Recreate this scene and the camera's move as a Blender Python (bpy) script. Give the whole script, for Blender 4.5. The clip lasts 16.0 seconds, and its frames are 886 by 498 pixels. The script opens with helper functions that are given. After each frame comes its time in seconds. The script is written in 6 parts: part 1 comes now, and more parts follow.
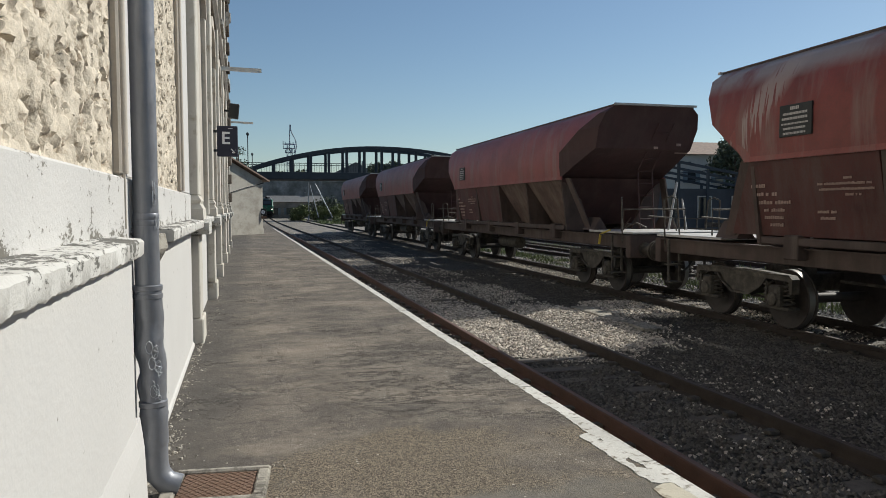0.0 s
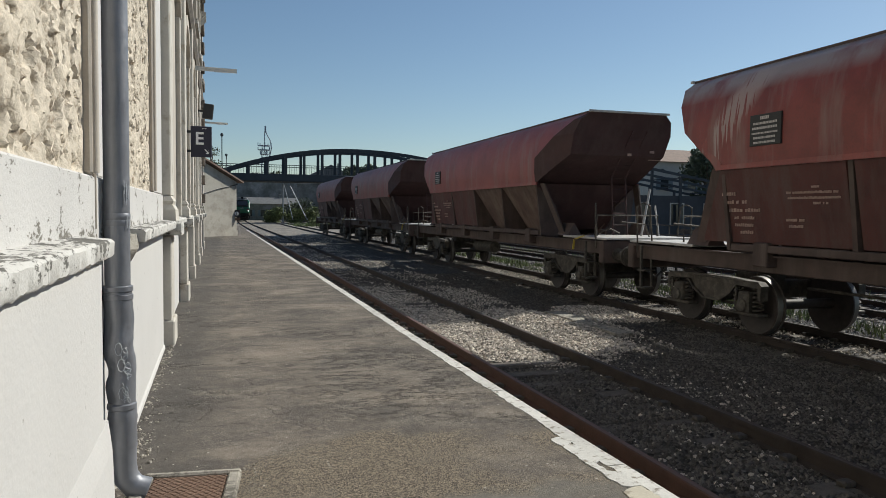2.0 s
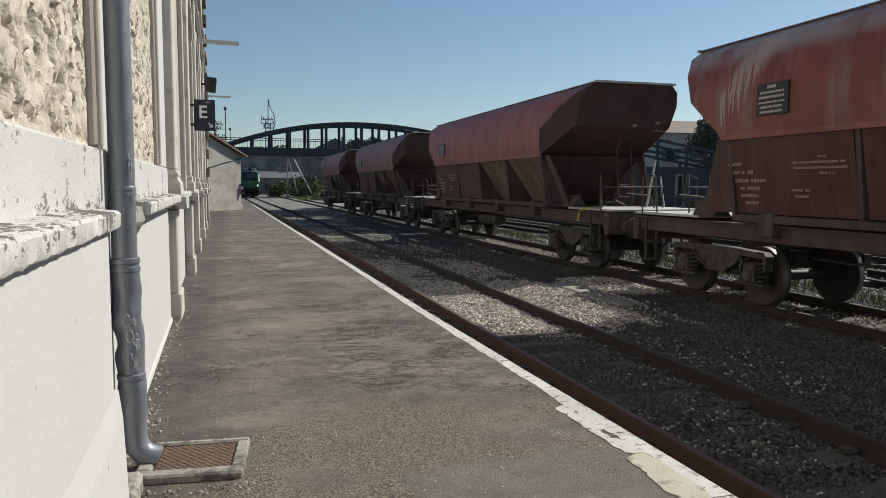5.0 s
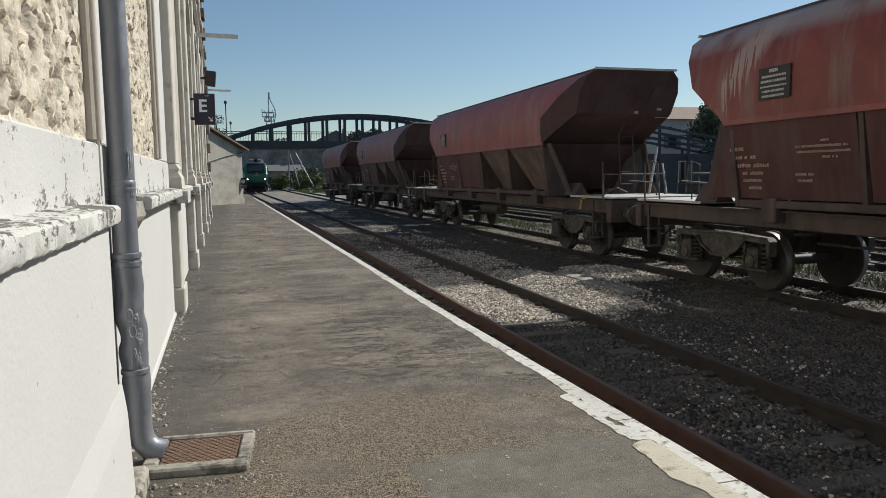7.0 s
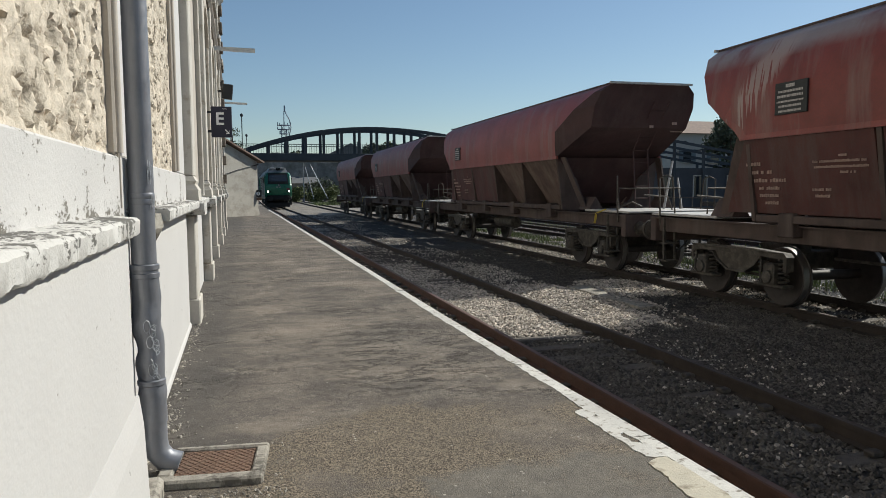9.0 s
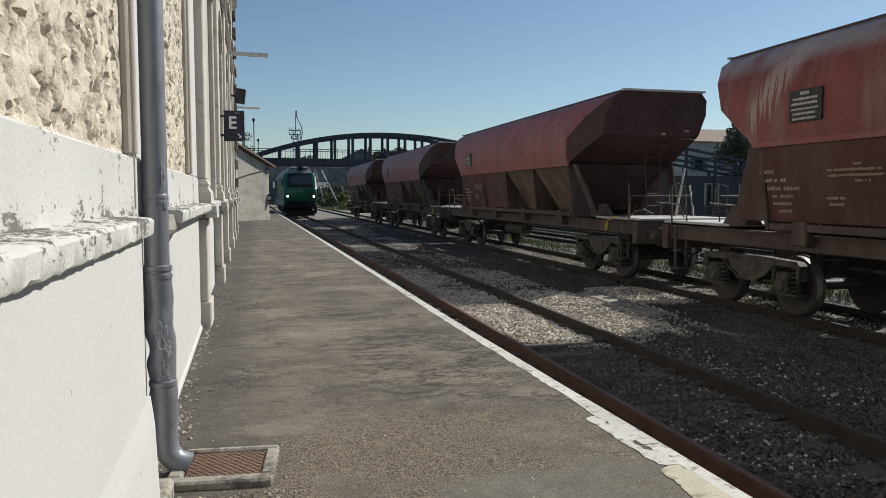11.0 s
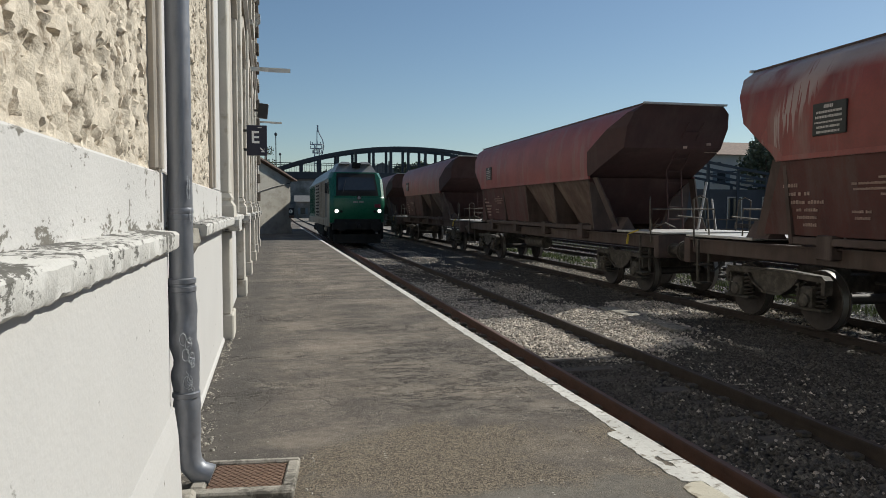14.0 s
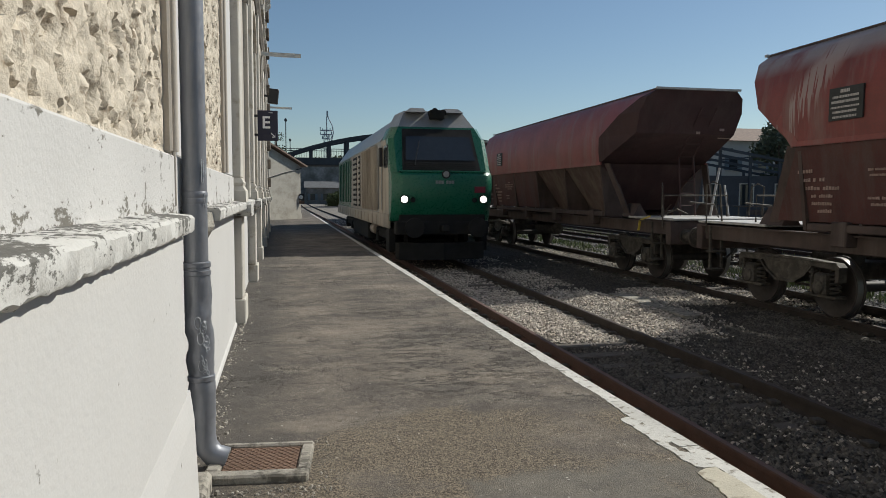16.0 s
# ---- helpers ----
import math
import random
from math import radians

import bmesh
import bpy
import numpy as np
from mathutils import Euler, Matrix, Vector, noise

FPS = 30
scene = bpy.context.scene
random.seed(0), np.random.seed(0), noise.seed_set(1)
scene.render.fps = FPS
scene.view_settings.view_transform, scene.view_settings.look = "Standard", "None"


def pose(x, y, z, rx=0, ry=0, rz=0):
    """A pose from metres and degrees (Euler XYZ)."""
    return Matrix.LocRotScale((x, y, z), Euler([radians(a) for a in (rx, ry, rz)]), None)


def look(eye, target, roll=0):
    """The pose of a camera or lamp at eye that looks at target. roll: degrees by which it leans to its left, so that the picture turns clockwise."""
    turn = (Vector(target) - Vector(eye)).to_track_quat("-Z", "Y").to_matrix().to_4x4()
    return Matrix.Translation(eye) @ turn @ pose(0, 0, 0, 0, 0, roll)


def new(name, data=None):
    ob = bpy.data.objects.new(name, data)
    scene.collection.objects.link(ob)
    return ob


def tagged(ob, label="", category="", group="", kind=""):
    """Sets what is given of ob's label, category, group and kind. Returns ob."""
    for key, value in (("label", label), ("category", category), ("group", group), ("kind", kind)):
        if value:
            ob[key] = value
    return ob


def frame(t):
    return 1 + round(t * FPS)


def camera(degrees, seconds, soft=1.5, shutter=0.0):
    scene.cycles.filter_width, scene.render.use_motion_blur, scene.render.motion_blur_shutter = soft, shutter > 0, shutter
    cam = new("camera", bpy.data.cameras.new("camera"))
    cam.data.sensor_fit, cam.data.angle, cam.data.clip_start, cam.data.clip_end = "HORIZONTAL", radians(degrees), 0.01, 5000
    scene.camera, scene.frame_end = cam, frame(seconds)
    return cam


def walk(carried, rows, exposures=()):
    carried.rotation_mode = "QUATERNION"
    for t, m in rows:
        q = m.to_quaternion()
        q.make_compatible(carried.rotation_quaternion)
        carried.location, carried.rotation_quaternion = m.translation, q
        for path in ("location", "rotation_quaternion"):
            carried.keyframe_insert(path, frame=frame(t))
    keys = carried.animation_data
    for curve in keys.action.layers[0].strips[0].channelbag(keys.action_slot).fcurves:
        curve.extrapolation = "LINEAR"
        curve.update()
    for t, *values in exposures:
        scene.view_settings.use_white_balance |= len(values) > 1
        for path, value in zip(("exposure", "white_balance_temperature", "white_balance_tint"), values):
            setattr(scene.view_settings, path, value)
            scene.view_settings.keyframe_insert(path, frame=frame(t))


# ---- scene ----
cam = camera(63.1, 16.0, soft=0.75)

PATH = [
    (0, (-0.003, 0.003, 1.604), (0.507, 1.933, 1.491), -0.1),
    (0.5, (-0.004, 0.005, 1.605), (0.521, 1.932, 1.506), 0.2),
    (1, (0.002, -0.007, 1.607), (0.547, 1.915, 1.518), 0.6),
    (1.5, (0.0, -0.015, 1.607), (0.563, 1.902, 1.515), 0.6),
    (2, (-0.002, -0.008, 1.603), (0.575, 1.905, 1.501), 0.6),
    (2.5, (-0.008, -0.004, 1.606), (0.567, 1.907, 1.483), 0.8),
    (3, (0.004, -0.009, 1.606), (0.571, 1.904, 1.479), 0.5),
    (3.5, (-0.001, -0.021, 1.603), (0.58, 1.89, 1.501), 0.9),
    (4, (-0.002, -0.023, 1.604), (0.57, 1.89, 1.495), 0.6),
    (4.2, (-0.004, -0.029, 1.599), (0.565, 1.884, 1.473), 0.5),
    (6.5, (0.004, -0.005, 1.584), (0.561, 1.906, 1.385), -0.4),
    (7, (0.007, -0.013, 1.583), (0.561, 1.898, 1.381), -0.7),
    (7.5, (0.008, -0.013, 1.584), (0.567, 1.898, 1.4), -0.4),
    (8, (0.009, -0.019, 1.584), (0.555, 1.897, 1.404), -0.5),
    (8.5, (0.0, -0.013, 1.585), (0.531, 1.906, 1.398), -0.7),
    (9, (-0.007, -0.009, 1.588), (0.513, 1.915, 1.422), -0.4),
    (11.3, (-0.019, 0.005, 1.573), (0.475, 1.937, 1.424), 0.1),
    (11.5, (-0.012, 0.002, 1.573), (0.505, 1.927, 1.412), 0.3),
    (12, (-0.016, -0.015, 1.567), (0.525, 1.902, 1.387), 0.7),
    (12.5, (-0.021, 0.001, 1.581), (0.497, 1.926, 1.418), 0.1),
    (13, (-0.036, -0.003, 1.601), (0.451, 1.933, 1.477), 0.2),
    (13.5, (-0.027, 0.003, 1.578), (0.412, 1.95, 1.454), -0.0),
    (14, (-0.026, -0.011, 1.576), (0.415, 1.937, 1.464), 0.1),
    (14.5, (-0.029, -0.008, 1.57), (0.411, 1.938, 1.427), 0.4),
    (15, (-0.042, 0.009, 1.573), (0.378, 1.959, 1.432), 0.5),
    (15.5, (-0.045, 0.008, 1.567), (0.37, 1.96, 1.429), 0.3),
    (16, (-0.05, 0.012, 1.565), (0.365, 1.963, 1.415), 0.2),
]
walk(cam, [(t, look(eye, target, roll)) for t, eye, target, roll in PATH], [(0, 0.02, 6450, 5), (4, 0.02, 6450, 5), (6.5, 0.08, 6450, 5), (9, 0.07, 6450, 5), (13, 0.03, 6450, 5), (14, -0.06, 6450, 5), (16, -0.11, 6450, 5)])


# ---------------------------------------------------------------- light
SUN = Vector((1.0, 0.40, 0.846)).normalized()
world = bpy.data.worlds.new("world")
scene.world = world
world.use_nodes = True
wn = world.node_tree
sky = wn.nodes.new("ShaderNodeTexSky")
sky.sky_type = "NISHITA"
sky.sun_disc = False
sky.sun_elevation = math.asin(SUN.z)
sky.sun_rotation = math.atan2(SUN.x, SUN.y)
sky.air_density, sky.dust_density, sky.ozone_density = 1.0, 0.3, 2.7
wn.links.new(sky.outputs[0], wn.nodes["Background"].inputs[0])
wn.nodes["Background"].inputs[1].default_value = 0.084
lamp = bpy.data.lights.new("sun", "SUN")
lamp.energy, lamp.angle, lamp.color = 4.9, radians(0.55), (1.0, 0.955, 0.89)
sun = new("sun", lamp)
sun.matrix_world = look(SUN * 60, (0, 0, 0))


# ---------------------------------------------------------------- mesh tools
class Geo:
    """Vertices and faces of one mesh."""

    def __init__(self):
        self.v, self.f = [], []

    def add(self, verts, faces):
        n = len(self.v)
        self.v.extend(tuple(p) for p in verts)
        self.f.extend(tuple(i + n for i in q) for q in faces)
        return self

    def box(self, x0, x1, y0, y1, z0, z1):
        return self.add([(x, y, z) for z in (z0, z1) for y in (y0, y1) for x in (x0, x1)],
                        [(0, 2, 3, 1), (4, 5, 7, 6), (0, 1, 5, 4), (2, 6, 7, 3), (0, 4, 6, 2), (1, 3, 7, 5)])

    def block(self, x0, x1, y0, y1, z0, z1, c=0.01):
        """A box with chamfered edges."""
        bm = bmesh.new()
        bmesh.ops.create_cube(bm, size=1.0)
        for v in bm.verts:
            v.co = Vector(((x0 + x1) / 2 + v.co.x * (x1 - x0), (y0 + y1) / 2 + v.co.y * (y1 - y0), (z0 + z1) / 2 + v.co.z * (z1 - z0)))
        bmesh.ops.bevel(bm, geom=bm.edges[:], offset=c, segments=1, affect="EDGES")
        bm.verts.index_update()
        self.add([v.co[:] for v in bm.verts], [[v.index for v in q.verts] for q in bm.faces])
        bm.free()
        return self

    def loft(self, rings, caps=True, closed=True):
        n = len(rings[0])
        verts = [p for r in rings for p in r]
        faces = []
        for k in range(len(rings) - 1):
            for i in range(n if closed else n - 1):
                j = (i + 1) % n
                faces.append((k * n + i, k * n + j, (k + 1) * n + j, (k + 1) * n + i))
        if caps and closed:
            faces.append(tuple(range(n))[::-1])
            faces.append(tuple((len(rings) - 1) * n + i for i in range(n)))
        return self.add(verts, faces)

    def prism_y(self, profile, y0, y1):
        return self.loft([[(x, y, z) for x, z in profile] for y in (y0, y1)])

    def prism_x(self, profile, x0, x1):
        return self.loft([[(x, y, z) for y, z in profile] for x in (x0, x1)])

    def prism_z(self, profile, z0, z1):
        return self.loft([[(x, y, z) for x, y in profile] for z in (z0, z1)])

    def tube(self, points, r, n=10, radii=None):
        pts = [Vector(p) for p in points]
        rings = []
        for k, p in enumerate(pts):
            d = (pts[min(k + 1, len(pts) - 1)] - pts[max(k - 1, 0)]).normalized()
            a = d.cross(Vector((0.31, 0.17, 0.94)) if abs(d.z) < 0.9 else Vector((1, 0, 0))).normalized()
            b = d.cross(a)
            rr = radii[k] if radii else r
            rings.append([p + rr * (math.cos(2 * math.pi * i / n) * a + math.sin(2 * math.pi * i / n) * b) for i in range(n)])
        return self.loft(rings)

    def bar(self, p, q, w, h):
        """A rectangular bar from p to q."""
        p, q = Vector(p), Vector(q)
        d = (q - p).normalized()
        a = d.cross(Vector((0, 0, 1)) if abs(d.z) < 0.95 else Vector((0, 1, 0))).normalized()
        b = a.cross(d)
        ring = [(-w, -h), (w, -h), (w, h), (-w, h)]
        return self.loft([[e + a * (s / 2) + b * (t / 2) for s, t in ring] for e in (p, q)])

    def turned(self, profile, axis="x", n=24, at=(0, 0, 0), caps=True):
        """A solid of revolution; profile is (along, radius)."""
        rings = []
        for u, r in profile:
            ring = []
            for i in range(n):
                c, s = r * math.cos(2 * math.pi * i / n), r * math.sin(2 * math.pi * i / n)
                p = {"x": (u, c, s), "y": (c, u, s), "z": (c, s, u)}[axis]
                ring.append((at[0] + p[0], at[1] + p[1], at[2] + p[2]))
            rings.append(ring)
        return self.loft(rings, caps=caps)


def mesh_of(geo, name, material, smooth=None):
    me = bpy.data.meshes.new(name)
    if isinstance(geo, Geo):
        bm = bmesh.new()
        vs = [bm.verts.new(p) for p in geo.v]
        for q in geo.f:
            try:
                bm.faces.new([vs[i] for i in q])
            except ValueError:
                pass
        bmesh.ops.recalc_face_normals(bm, faces=bm.faces[:])
        bm.to_mesh(me)
        bm.free()
    else:
        me.from_pydata(*geo)
    me.materials.append(material)
    if smooth is not None:
        me.polygons.foreach_set("use_smooth", [True] * len(me.polygons))
        me.set_sharp_from_angle(angle=radians(smooth))
    return me


def part(name, geo, material, parent, label="", smooth=None, at=None):
    ob = new(name, geo if isinstance(geo, bpy.types.Mesh) else mesh_of(geo, name, material, smooth))
    ob.parent = parent
    if at is not None:
        ob.matrix_basis = at
    if label:
        ob["label"] = label
    return ob


def thing(name, label, category, group="", at=None):
    ob = new(name)
    ob.empty_display_size = 0.2
    if at is not None:
        ob.matrix_basis = at
    return tagged(ob, label, category, group)


def setting(name, geo, material, label, category, kind="structure", smooth=None):
    return tagged(new(name, mesh_of(geo, name, material, smooth)), label, category, "", kind)


# ---------------------------------------------------------------- materials
def material(name, color, rough=0.8, metal=0.0, vary=0.25, scale=6.0, fine=60.0, bump=0.15, stain=None, stain_at=0.55, stain_scale=1.5,
             streak=False, per_object=0.0, per_island=0.0, spec=0.5, stain_soft=0.12, depth=0.02):
    m = bpy.data.materials.new(name)
    m.use_nodes = True
    nt = m.node_tree
    L, N = nt.links.new, nt.nodes.new
    b = nt.nodes["Principled BSDF"]
    b.inputs["Metallic"].default_value = metal
    b.inputs["Specular IOR Level"].default_value = spec
    tc = N("ShaderNodeTexCoord")
    co = tc.outputs["Object"]

    def noise_of(s, detail=4.0, stretch=None, r=0.6):
        t = N("ShaderNodeTexNoise")
        t.inputs["Scale"].default_value, t.inputs["Detail"].default_value, t.inputs["Roughness"].default_value = s, detail, r
        if stretch:
            mp = N("ShaderNodeMapping")
            mp.inputs["Scale"].default_value = stretch
            L(co, mp.inputs["Vector"])
            L(mp.outputs[0], t.inputs["Vector"])
        else:
            L(co, t.inputs["Vector"])
        return t.outputs["Fac"]

    def ramp(fac, lo, hi, a, c):
        r = N("ShaderNodeMapRange")
        r.inputs["From Min"].default_value, r.inputs["From Max"].default_value = lo, hi
        r.inputs["To Min"].default_value, r.inputs["To Max"].default_value = a, c
        L(fac, r.inputs["Value"])
        return r.outputs[0]

    def times(col, fac):
        x = N("ShaderNodeVectorMath")
        x.operation = "SCALE"
        L(col, x.inputs[0])
        L(fac, x.inputs["Scale"])
        return x.outputs[0]

    base = N("ShaderNodeRGB")
    base.outputs[0].default_value = (*color, 1)
    big = noise_of(scale)
    small = noise_of(fine, 3.0)
    col = times(base.outputs[0], ramp(big, 0.3, 0.7, 1 - vary, 1 + vary))
    col = times(col, ramp(small, 0.3, 0.7, 1 - vary * 0.6, 1 + vary * 0.6))
    if per_object:
        oi = N("ShaderNodeObjectInfo")
        col = times(col, ramp(oi.outputs["Random"], 0, 1, 1 - per_object, 1 + per_object))
    if per_island:
        gi = N("ShaderNodeNewGeometry")
        col = times(col, ramp(gi.outputs["Random Per Island"], 0, 1, 1 - per_island, 1 + per_island))
    if stain:
        fac = noise_of(stain_scale, 6.0, (1, 1, 0.12) if streak else None, 0.65)
        mx = N("ShaderNodeMix")
        mx.data_type = "RGBA"
        L(ramp(fac, stain_at - stain_soft, stain_at + stain_soft, 0, 1), mx.inputs[0])
        L(col, mx.inputs[6])
        mx.inputs[7].default_value = (*stain, 1)
        col = mx.outputs[2]
    L(col, b.inputs["Base Color"])
    L(ramp(small, 0.3, 0.7, max(rough - 0.12, 0.03), min(rough + 0.12, 1)), b.inputs["Roughness"])
    if bump:
        bp = N("ShaderNodeBump")
        bp.inputs["Strength"].default_value, bp.inputs["Distance"].default_value = bump, depth
        L(small, bp.inputs["Height"])
        L(bp.outputs[0], b.inputs["Normal"])
    return m


def glowing(name, color, strength):
    m = bpy.data.materials.new(name)
    m.use_nodes = True
    b = m.node_tree.nodes["Principled BSDF"]
    b.inputs["Base Color"].default_value = (*color, 1)
    b.inputs["Emission Color"].default_value = (*color, 1)
    b.inputs["Emission Strength"].default_value = strength
    return m


WHITE_WALL = material("white_limewash", (0.545, 0.525, 0.502), 0.9, vary=0.03, scale=1.2, fine=40, bump=0.12, stain=(0.22, 0.205, 0.18), stain_at=0.70, stain_scale=13, stain_soft=0.025)
CORNICE = material("lichen_stone", (0.54, 0.525, 0.49), 0.9, vary=0.08, scale=4, fine=70, bump=0.3, stain=(0.085, 0.08, 0.07), stain_at=0.58, stain_scale=18, stain_soft=0.05)
PILASTER = material("pilaster_paint", (0.52, 0.485, 0.425), 0.9, vary=0.08, scale=2, fine=50, bump=0.15, stain=(0.27, 0.215, 0.145), stain_at=0.64, stain_scale=3.5, stain_soft=0.09)
RENDER_STONE = material("rough_render", (0.575, 0.50, 0.40), 0.95, vary=0.18, scale=7, fine=90, bump=0.3, stain=(0.24, 0.18, 0.12), stain_at=0.62, stain_scale=9, stain_soft=0.06, depth=0.03)
# quoin and string-course stone, darkened for faces turned from the sun
SHADED_STONE = material("shaded_dark_stone", (0.20, 0.17, 0.14), 0.95, vary=0.25, scale=3, fine=50, bump=0.3, stain=(0.09, 0.078, 0.066), stain_at=0.55, stain_scale=4)
TRIM = material("painted_trim", (0.44, 0.39, 0.33), 0.8, vary=0.1, scale=3, fine=60, bump=0.1)
ZINC = material("grey_zinc", (0.225, 0.23, 0.25), 0.45, 0.35, vary=0.10, scale=3, fine=30, bump=0.07, stain=(0.40, 0.40, 0.41), stain_at=0.64, stain_scale=3.5, streak=True)
SCRATCH = material("scratched_metal", (0.5, 0.52, 0.55), 0.5, 0.4, vary=0.1)
RUST = material("rusty_iron", (0.20, 0.125, 0.088), 0.85, 0.2, vary=0.3, scale=14, fine=120, bump=0.3)
KERB = material("weathered_concrete", (0.34, 0.31, 0.26), 0.95, vary=0.2, scale=7, fine=90, bump=0.5, stain=(0.13, 0.115, 0.095), stain_at=0.54, stain_scale=9, stain_soft=0.06)
RUBBLE = material("crumbled_concrete", (0.32, 0.29, 0.245), 0.95, vary=0.2, scale=9, fine=90, bump=0.3, per_island=0.5)
GLASS_DARK = material("dark_window", (0.03, 0.035, 0.04), 0.12, 0.0, vary=0.1, bump=0.0, spec=0.8)
SIGN_NAVY = material("navy_sign", (0.022, 0.022, 0.045), 0.5, vary=0.06, bump=0.02)
SIGN_WHITE = material("white_sign_print", (0.9, 0.9, 0.9), 0.6, vary=0.03, bump=0.0)
BLACK = material("black_plastic", (0.018, 0.018, 0.02), 0.5, vary=0.1, bump=0.03)
WHITE_METAL = material("white_metal", (0.66, 0.66, 0.63), 0.5, 0.0, vary=0.08, bump=0.05, stain=(0.32, 0.25, 0.18), stain_at=0.68, stain_scale=4)
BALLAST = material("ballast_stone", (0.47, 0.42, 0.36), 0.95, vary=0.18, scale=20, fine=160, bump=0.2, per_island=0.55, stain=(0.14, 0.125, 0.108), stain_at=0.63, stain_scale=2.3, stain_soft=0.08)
# ballast in the wagons' shade, with that shade put into the colour
SHADE_BALLAST = material("shade_toned_ballast", (0.098, 0.088, 0.077), 0.95, vary=0.3, scale=3, fine=120, bump=0.3, per_island=0.6)
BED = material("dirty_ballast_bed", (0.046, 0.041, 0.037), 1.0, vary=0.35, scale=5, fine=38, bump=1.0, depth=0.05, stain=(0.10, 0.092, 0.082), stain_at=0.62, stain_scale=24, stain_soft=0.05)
# bed tone lightened to carry the sun on the far ground
GRAVEL = material("sunlit_gravel", (0.23, 0.205, 0.175), 1.0, vary=0.3, scale=0.9, fine=14, bump=0.8, depth=0.05, stain=(0.10, 0.09, 0.078), stain_at=0.56, stain_scale=1.2)
RAIL_RUST = material("rail_rust", (0.082, 0.041, 0.031), 0.75, 0.25, vary=0.2, scale=4, fine=80, bump=0.2)
# darker copies of rail rust and head for rails lying in shadow
SHADED_RAIL = material("shaded_rail", (0.040, 0.031, 0.027), 0.9, 0.1, vary=0.25, scale=4, fine=80, bump=0.2)
SHADED_TOP = material("shaded_rail_head", (0.075, 0.058, 0.05), 0.7, 0.3, vary=0.15, scale=5, fine=50, bump=0.05)
RAIL_TOP = material("worn_rail_head", (0.145, 0.09, 0.072), 0.62, 0.4, vary=0.15, scale=5, fine=50, bump=0.05)
SLEEPER = material("sleeper_wood", (0.105, 0.09, 0.076), 0.95, vary=0.3, scale=8, fine=60, bump=0.5)
PAINT_EDGE = material("worn_white_edge_paint", (0.52, 0.505, 0.47), 0.9, vary=0.1, scale=4, fine=60, bump=0.3, per_object=0.08, stain=(0.21, 0.185, 0.15), stain_at=0.59, stain_scale=15, stain_soft=0.05)
FILLET = material("yellowed_cement", (0.47, 0.43, 0.345), 0.95, vary=0.10, scale=5, fine=70, bump=0.3, stain=(0.24, 0.205, 0.155), stain_at=0.62, stain_scale=7, stain_soft=0.06)
HOPPER_RED = material("oxide_red_paint", (0.255, 0.066, 0.056), 0.5, 0.0, vary=0.22, scale=1.3, fine=30, bump=0.06, stain=(0.25, 0.17, 0.155), stain_at=0.62, stain_scale=1.4, streak=True, stain_soft=0.10)
# dusty red, its base lowered for the shadow beneath the hopper
HOPPER_DARK = material("dusty_red_with_shade", (0.078, 0.054, 0.047), 0.8, 0.0, vary=0.3, scale=2.2, fine=40, bump=0.12, stain=(0.115, 0.09, 0.078), stain_at=0.60, stain_scale=3.0, streak=True)
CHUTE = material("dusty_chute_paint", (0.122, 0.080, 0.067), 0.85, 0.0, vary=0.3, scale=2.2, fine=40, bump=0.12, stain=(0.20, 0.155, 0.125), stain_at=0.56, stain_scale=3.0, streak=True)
# wagon red darkened for ends facing away from the sun; ladders share it
HOPPER_END = material("shaded_red_end_paint", (0.054, 0.025, 0.025), 0.75, 0.0, vary=0.25, scale=1.5, fine=30, bump=0.08, stain=(0.075, 0.045, 0.042), stain_at=0.6, stain_scale=2.0, streak=True)
# side red darkened for the shade on sheets leaning in below the ridge
HOPPER_LOW = material("shaded_red_lower_paint", (0.085, 0.028, 0.025), 0.7, 0.0, vary=0.25, scale=1.6, fine=30, bump=0.08, stain=(0.10, 0.065, 0.056), stain_at=0.58, stain_scale=2.5, streak=True)
GREASE = material("greasy_iron", (0.072, 0.062, 0.053), 0.7, 0.3, vary=0.3, scale=6, fine=70, bump=0.25, stain=(0.15, 0.135, 0.11), stain_at=0.58, stain_scale=7)
WHEEL_STEEL = material("wheel_steel", (0.055, 0.046, 0.042), 0.65, 0.3, vary=0.25, scale=9, fine=70, bump=0.15)
TREAD = material("polished_tread", (0.24, 0.225, 0.21), 0.5, 0.8, vary=0.1, bump=0.03)
DECK_WHITE = material("pale_worn_deck", (0.50, 0.48, 0.46), 0.6, 0.2, vary=0.15, scale=5, bump=0.1)
STENCIL = material("faded_stencil", (0.36, 0.26, 0.22), 0.8, vary=0.25, scale=40, bump=0.0)
PLATE_DARK = material("dark_notice_plate", (0.028, 0.03, 0.03), 0.6, vary=0.15, bump=0.03)
LOCO_GREEN = material("green_loco_paint", (0.011, 0.118, 0.068), 0.32, 0.0, vary=0.08, scale=1.5, fine=20, bump=0.02)
LOCO_BEIGE = material("pale_grey_loco_paint", (0.42, 0.365, 0.295), 0.5, 0.0, vary=0.08, scale=1.5, fine=20, bump=0.02, stain=(0.17, 0.14, 0.11), stain_at=0.60, stain_scale=3, streak=True)
LOCO_GREY = material("aluminium_grey_paint", (0.27, 0.27, 0.265), 0.4, 0.2, vary=0.12, scale=2, fine=20, bump=0.03)
RED_PLATE = material("dark_red_plate", (0.16, 0.012, 0.03), 0.5, vary=0.1, bump=0.02)
LOCO_DARK = material("dark_underframe_paint", (0.020, 0.020, 0.020), 0.8, 0.0, vary=0.25, scale=3, bump=0.1, spec=0.2)
